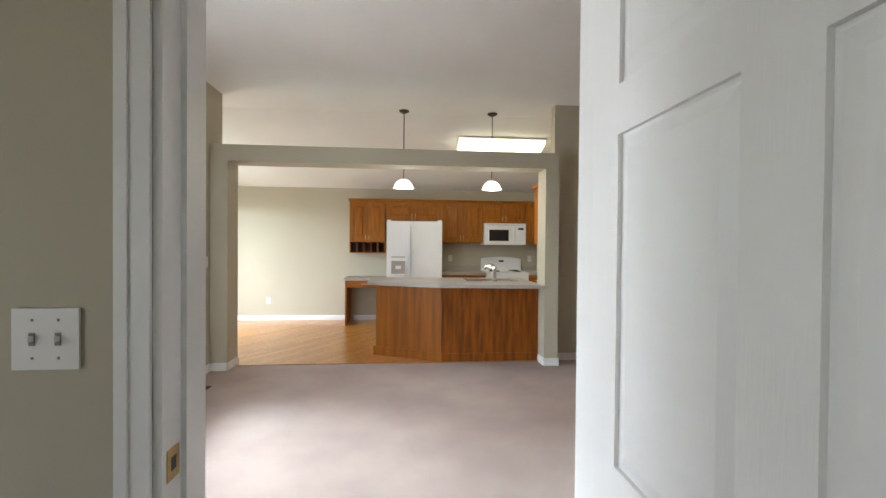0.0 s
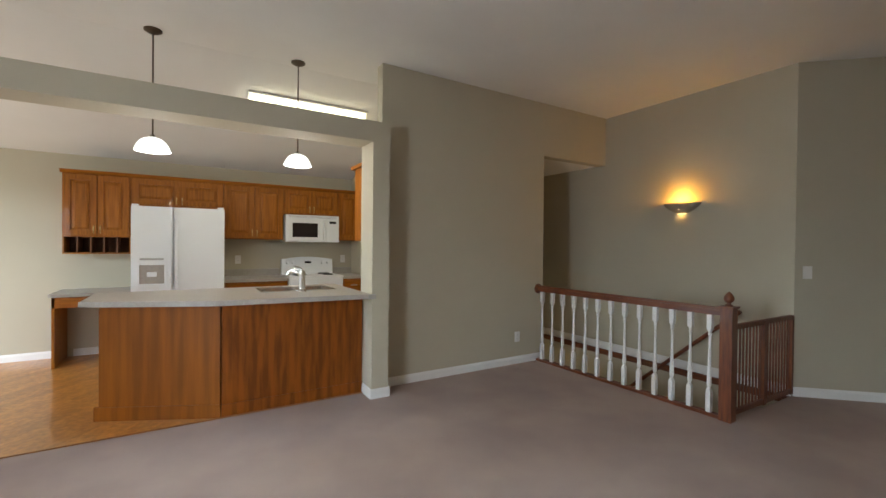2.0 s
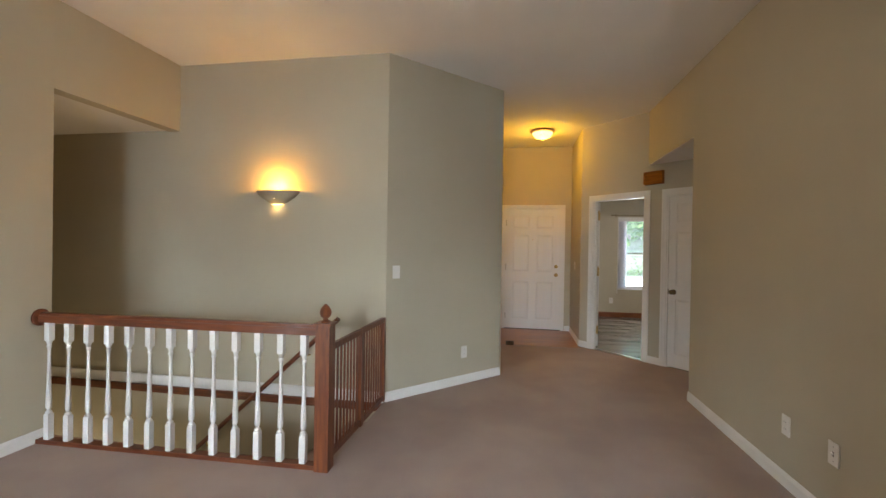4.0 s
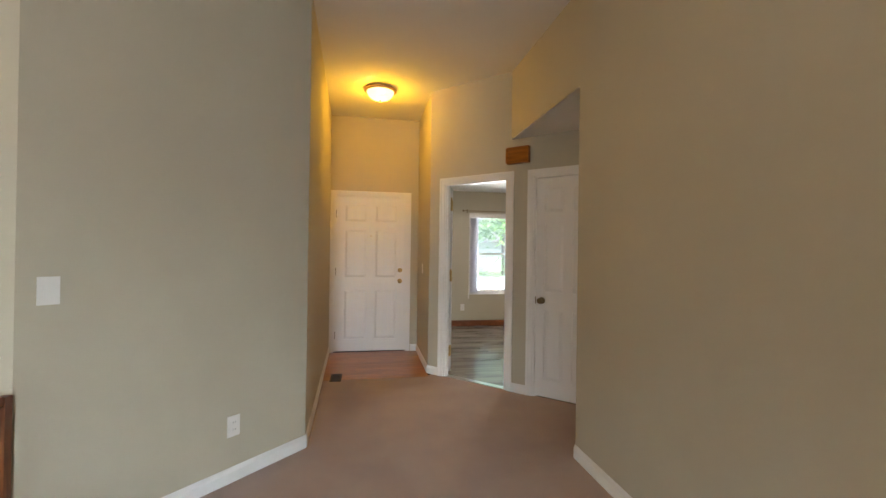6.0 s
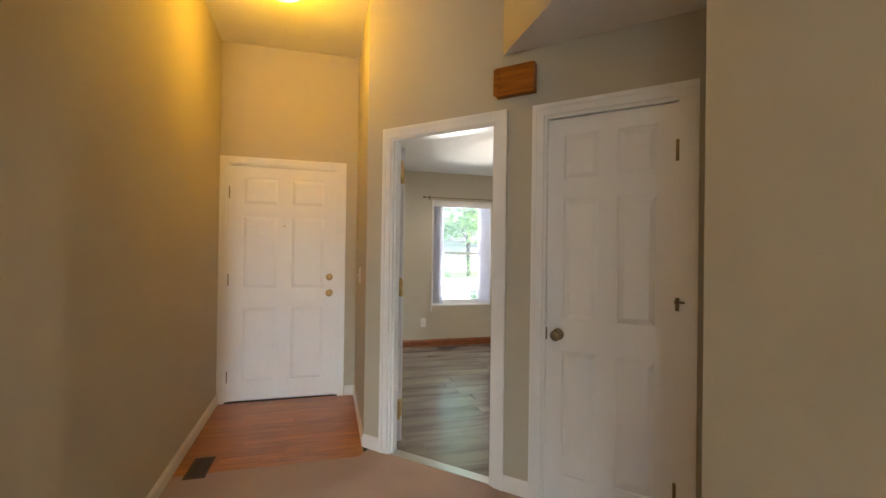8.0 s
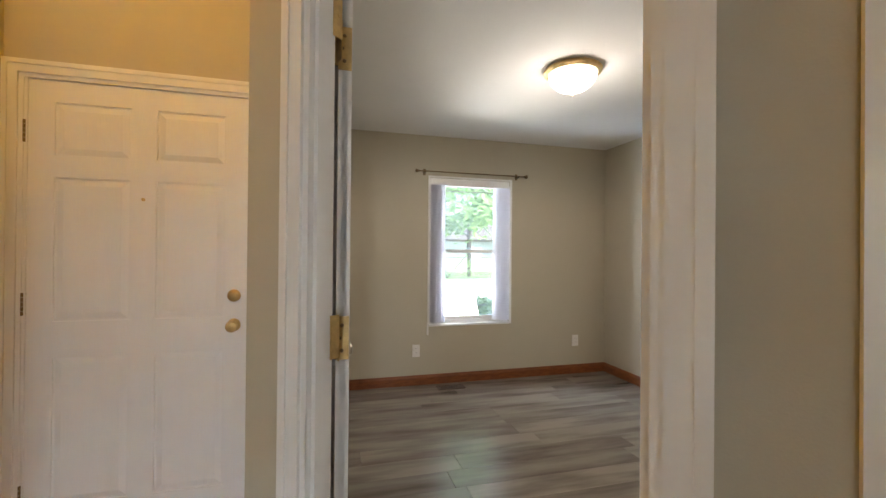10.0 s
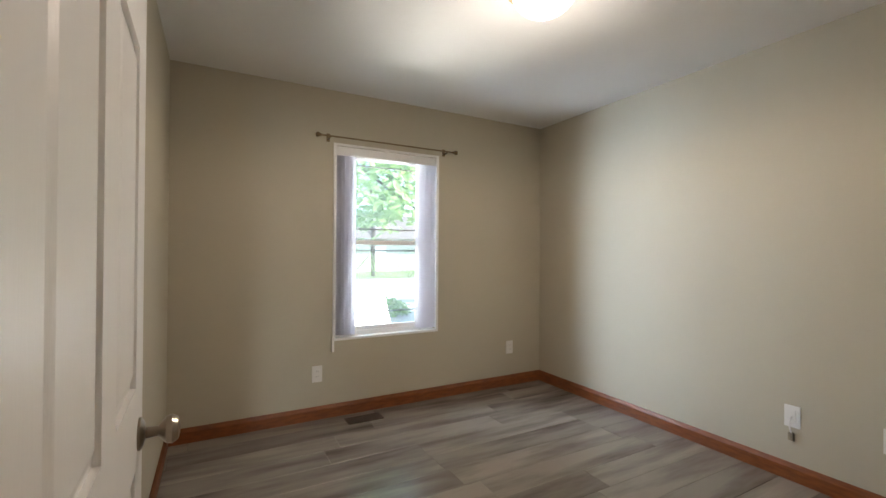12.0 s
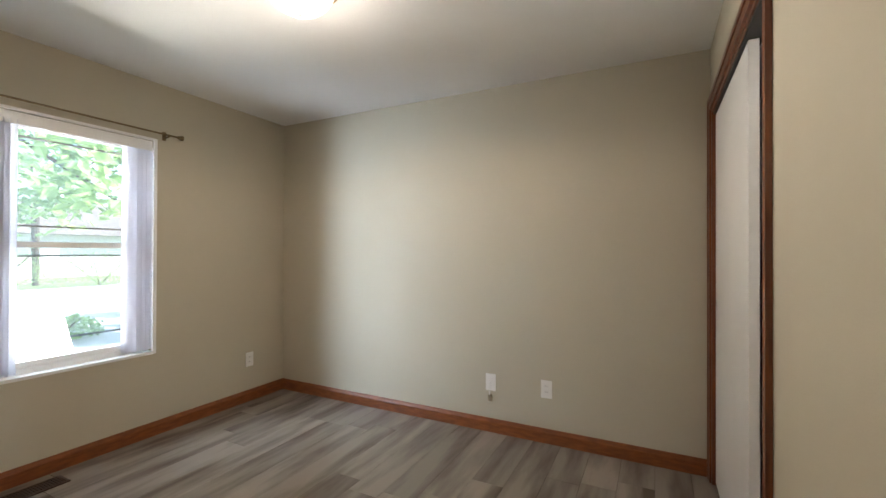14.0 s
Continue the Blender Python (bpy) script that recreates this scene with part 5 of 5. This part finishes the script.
def great_window(wv, with_blind, label):
    y0, y1, z0, z1 = wv
    m = run_matrix((WX, y1), (WX, y0)) @ pose(0, 0, z0)
    sash_window("window_great", m, y1 - y0, z1 - z0, label)
    w, h = y1 - y0, z1 - z0
    s = thing("window_sill", "white painted window sill", "window sill", m)
    part("board", box(-0.04, w + 0.04, 0.0, 0.05, -0.022, -0.001), TRIMW, s, bevel=0.005)
    if with_blind:
        b = thing("slatted_blind", "lowered white slatted blind, backlit", "blind", m)
        part("headrail", box(-0.005, w + 0.005, 0.003, 0.05, h - 0.045, h + 0.02), BLIND, b, bevel=0.004)
        part("bottom_rail", box(0.004, w - 0.004, -0.05, -0.005, 0.03, 0.05), BLIND, b, bevel=0.004)
        s0 = None
        n = 32
        for i in range(n):
            if s0 is None:
                bm = box(0.006, w - 0.006, -0.024, 0.024, -0.0014, 0.0014)
                s0 = part("slat", bm, BLIND, b)
                ob = s0
            else:
                ob = new("slat", s0.data)
                ob.parent = b
            ob.matrix_basis = pose(0, -0.03, 0.075 + (h - 0.14) * i / (n - 1), -32, 0, 0)
        for x in (0.14, w - 0.14):
            part("cord", tube([(x, -0.005, 0.04), (x, -0.005, h - 0.04)], 0.0015, 5), BLIND, b)
        part("wand", tube([(0.07, 0.012, h - 0.05), (0.07, 0.016, h * 0.42)], 0.005, 8), BLIND, b)


great_window(WIN_W, True, "white vinyl double-hung window behind a blind")
# this window is unseen and added only for its light
great_window(WIN_ADDED, True, "unseen white vinyl window added behind a second blind")

# ---------------------------------------------------------------- outdoors
slab("ground", [(-300, -300), (300, -300), (300, 300), (-300, 300)], -3.2, -3.0, GRASS, "summer lawn reaching the distance", "lawn")
slab("ground_lawn", [(10.49, -30), (60, -30), (60, 30), (10.49, 30)], -3.0, -0.45, GRASS, "green lawn beside the house", "lawn")
slab("pavement", [(10.9, -30), (12.3, -30), (12.3, 30), (10.9, 30)], -0.46, -0.43, CONC, "pale concrete path beside the house", "path")
slab("road", [(13.4, -30), (31.0, -30), (31.0, 30), (13.4, 30)], -0.46, -0.43, CONC, "pale sunlit concrete driveway", "driveway")


def tree(label, m, h=7.5, crown=2.6, seed=1, count=2600):
    rng = random.Random(seed)
    t = thing("tree", label, "tree", m)
    bm = bmesh.new()
    tube([(0, 0, 0), (0.03, 0.02, h * 0.18), (0.0, 0.05, h * 0.36)], 0.16, 10, bm)
    for k in range(7):
        a = k * 2.4
        z = h * (0.26 + 0.035 * k)
        pts = [(0, 0.03, z)]
        for j in range(1, 4):
            pts.append((math.cos(a) * crown * 0.26 * j, math.sin(a) * crown * 0.26 * j, z + h * 0.09 * j))
        tube(pts, 0.045, 6, bm)
    part("trunk", bm, BARK, t, "grey-brown trunk with limbs")
    verts, faces = [], []
    clumps = [(Vector((rng.gauss(0, crown * 0.42), rng.gauss(0, crown * 0.42), max(h * 0.36, h * 0.60 + rng.gauss(0, h * 0.17)))), rng.uniform(0.3, 0.75)) for _ in range(60)]
    for i in range(count):
        c, r = rng.choice(clumps)
        p = c + Vector((rng.gauss(0, r * 0.55), rng.gauss(0, r * 0.55), rng.gauss(0, r * 0.42)))
        s = rng.uniform(0.07, 0.15)
        q = Euler((rng.uniform(-0.9, 0.9), rng.uniform(-0.9, 0.9), rng.uniform(0, 6.3))).to_matrix()
        k = len(verts)
        for dx, dy, dz in ((-s * 0.1, -s, 0), (s * 0.6, -s * 0.1, 0.02), (0, s, 0), (-s * 0.6, 0, 0.02)):
            verts.append(p + q @ Vector((dx, dy, dz)))
        faces.append((k, k + 1, k + 2, k + 3))
    me = bpy.data.meshes.new("crown")
    me.from_pydata(verts, [], faces)
    me.materials.append(LEAF)
    ob = new("crown", me)
    ob.parent = t
    ob["label"] = "crown of broad green leaves"
    return t


tree("leafy green tree on the lawn", pose(15.9, -0.6, -0.45), 7.0, 3.2, 3, 7500)
tree("leafy green tree across the driveway", pose(17.6, -5.9, -0.45, 0, 0, 60), 7.6, 3.6, 5, 8000)
tree("tall leafy tree farther away", pose(34, -9, -0.45, 0, 0, 20), 10, 4.5, 9, 3000)
tree("tall leafy tree by the far kerb", pose(35, -20, -0.45, 0, 0, 150), 9, 4.0, 11, 3000)
hs = thing("house", "low pale neighbouring house beyond the driveway", "house", pose(46, -16, -0.45, 0, 0, 8))
part("wall", box(-5, 5, -9, 9, 0, 2.7), SIDING, hs)
bm = bmesh.new()
v = [bm.verts.new(p) for p in ((-5.5, -9.5, 2.7), (5.5, -9.5, 2.7), (5.5, 9.5, 2.7), (-5.5, 9.5, 2.7), (0, -9.5, 5.2), (0, 9.5, 5.2))]
for f in ((0, 1, 4), (1, 2, 5, 4), (2, 3, 5), (3, 0, 4, 5), (0, 3, 2, 1)):
    bm.faces.new([v[i] for i in f])
part("roof", bm, ROOFM, hs)
for y in (-5, 0, 5):
    part("window", box(-5.03, -5.0, y - 0.6, y + 0.6, 0.9, 2.1), VINYL, hs)


def shrub(label, m, r, h, seed, count=900):
    rng = random.Random(seed)
    t = thing("shrub", label, "shrub", m)
    bm = bmesh.new()
    for k in range(5):
        a = k * 1.26
        tube([(0, 0, 0), (0.3 * r * math.cos(a), 0.3 * r * math.sin(a), h * 0.4), (0.6 * r * math.cos(a), 0.6 * r * math.sin(a), h * 0.75)], 0.018, 6, bm)
    part("stems", bm, BARK, t)
    verts, faces = [], []
    for _ in range(count):
        a, d, z = rng.uniform(0, 6.283), r * math.sqrt(rng.random()), rng.random()
        p = Vector((d * math.cos(a), d * math.sin(a), h * (0.12 + 0.88 * z * (1 - 0.55 * (d / r) ** 2))))
        q = Euler((rng.uniform(-1, 1), rng.uniform(-1, 1), rng.uniform(0, 6.3))).to_matrix()
        w = rng.uniform(0.03, 0.07)
        k = len(verts)
        verts += [p + q @ Vector(c) for c in ((0, -w, 0), (w * 0.6, 0, 0.01), (0, w, 0), (-w * 0.6, 0, 0.01))]
        faces.append((k, k + 1, k + 2, k + 3))
    me = bpy.data.meshes.new("foliage")
    me.from_pydata(verts, [], faces)
    me.materials.append(LEAF)
    ob = new("foliage", me)
    ob.parent = t
    return t


shrub("low rounded green shrub beside the driveway", pose(17.4, -3.45, -0.45), 0.75, 0.55, 21)
shrub("broad green shrub on the far lawn", pose(31.5, -10.5, -0.45), 2.0, 1.7, 22, 1600)
shrub("wide green shrub by the far kerb", pose(32.5, -7.0, -0.45), 2.4, 1.9, 23, 1600)

# ---------------------------------------------------------------- floor pieces
def strip(x0, x1, y0, y1, z0, z1, bev=0.002):
    bm = bmesh.new()
    lo = [bm.verts.new(p) for p in ((x0, y0, z0), (x1, y0, z0), (x1, y1, z0), (x0, y1, z0))]
    mid = [bm.verts.new(p) for p in ((x0, y0, z1 - bev), (x1, y0, z1 - bev), (x1, y1, z1 - bev), (x0, y1, z1 - bev))]
    hi = [bm.verts.new(p) for p in ((x0 + bev, y0 + bev, z1), (x1 - bev, y0 + bev, z1), (x1 - bev, y1 - bev, z1), (x0 + bev, y1 - bev, z1))]
    for a, b in ((lo, mid), (mid, hi)):
        for i in range(4):
            bm.faces.new((a[i], a[(i + 1) % 4], b[(i + 1) % 4], b[i]))
    bm.faces.new(hi)
    return bm


# bedroom: planks run north to south
bf = thing("floor_bedroom", "grey oak vinyl plank floor with visible joints", "floor", kind="structure")
PW, PL = 0.182, 1.22
rngp = random.Random(4)
cache = {}
x = BW - 0.012 - 0.8
while x < BE - 0.001:
    x1 = min(x + PW, BE - 0.001)
    y = BS - rngp.uniform(0.1, 1.0)
    while y < 0.60:
        ya, yb = max(y, BS + 0.001), min(y + PL, 0.60)
        y += PL
        lim = 0.60
        if x < 7.43:
            lim = x1 - 6.90
        yb = min(yb, lim)
        if yb - ya < 0.02:
            continue
        if x < 7.43 and x - 6.90 < yb:
            # planks cut along the angled threshold
            lo, hi = x - 6.90 - ya, min(yb, x1 - 6.90) - ya
            w = x1 - x
            poly = [(0, 0), (w, 0), (w, hi)] + ([(x + w - x + hi - (x1 - 6.90 - ya), hi)] if hi < x1 - 6.90 - ya - 1e-4 else [])
            poly.append((0, lo) if lo > 0 else (-lo, 0))
            if lo <= 0:
                poly = poly[1:]
            ob = part("plank", prism(poly, -0.006, 0.0), LVP, bf)
            ob.matrix_basis = pose(x, ya, 0)
            continue
        key = (round(x1 - x, 4), round(yb - ya, 4))
        if key not in cache:
            ob = part("plank", strip(0.0006, x1 - x - 0.0006, 0.0006, yb - ya - 0.0006, -0.006, 0.0, 0.0012), LVP, bf)
            cache[key] = ob.data
        else:
            ob = new("plank", cache[key])
            ob.parent = bf
        ob.matrix_basis = pose(x, ya, 0)
    x += PW
# transition strip in the bedroom doorway
ts = link("trim", box(3 - 0.936, 3 - 0.204, -0.072, -0.002, -0.004, 0.006), STEEL, bevel=0.002)
ts.matrix_world = mB
tagged(ts, "pale metal transition strip in the doorway", "transition strip", kind="structure")

# foyer: boards run across
ff = thing("floor_foyer", "amber oak boards in the foyer", "floor", kind="structure")
cache = {}
x = 7.362
k = 0
while x < 8.55:
    x1 = min(x + 0.083, 8.62)
    cut = (0.66, 1.10 + 0.5 * rngp.random(), 1.81)
    for ya, yb in zip(cut, cut[1:]):
        ob = part("board", strip(0.0004, x1 - x - 0.0004, 0.0004, yb - ya - 0.0004, -0.012, 0.0, 0.001), FFLOOR, ff)
        ob.matrix_basis = pose(x, ya, 0)
    x += 0.083

# kitchen: oak strips laid on the slant
kf = thing("floor_kitchen", "golden oak strip floor laid diagonally", "floor", kind="structure")
verts, faces = [], []
ang = radians(38)
ca, sa = math.cos(ang), math.sin(ang)
X0, X1, Y0, Y1 = -3.62, 2.30, 4.742, KY


def clip(poly, axis, lim, keep_less):
    out = []
    for i, p in enumerate(poly):
        q = poly[(i + 1) % len(poly)]
        pi, qi = (p[axis] <= lim) == keep_less, (q[axis] <= lim) == keep_less
        if pi:
            out.append(p)
        if pi != qi:
            t = (lim - p[axis]) / (q[axis] - p[axis])
            out.append((p[0] + t * (q[0] - p[0]), p[1] + t * (q[1] - p[1])))
    return out


wdt = 0.0826
for i in range(-70, 70):
    v0 = i * wdt
    u = -8 + rngp.uniform(0, 1.5)
    while u < 8:
        ln = rngp.uniform(0.7, 1.7)
        g = 0.0006
        quad = [(u + g, v0 + g), (u + ln - g, v0 + g), (u + ln - g, v0 + wdt - g), (u + g, v0 + wdt - g)]
        u += ln
        # u runs along the strips
        poly = [(-0.6 + a * sa - b * ca, 6.1 + a * ca + b * sa) for a, b in quad]
        for ax, lim, less in ((0, X0, False), (0, X1, True), (1, Y0, False), (1, Y1, True)):
            poly = clip(poly, ax, lim, less)
            if len(poly) < 3:
                break
        if len(poly) >= 3 and max(p[0] for p in poly) > 1.44:
            poly = clip(poly, 1, 4.96, False)
        if len(poly) < 3:
            continue
        k = len(verts)
        m = len(poly)
        verts += [(px, py, 0.0) for px, py in poly] + [(px, py, -0.012) for px, py in poly]
        faces.append(tuple(range(k, k + m)))
        for j in range(m):
            faces.append((k + j, k + m + j, k + m + (j + 1) % m, k + (j + 1) % m))
me = bpy.data.meshes.new("oak_strips")
me.from_pydata(verts, [], faces)
me.materials.append(KFLOOR)
ob = new("oak_strips", me)
ob.parent = kf
ob["kind"] = "stuff"
ed = link("trim", box(-2.08, 1.44, 4.728, 4.742, -0.01, 0.006), FFLOOR)
tagged(ed, "oak edge strip where carpet meets wood", "transition strip", kind="structure")
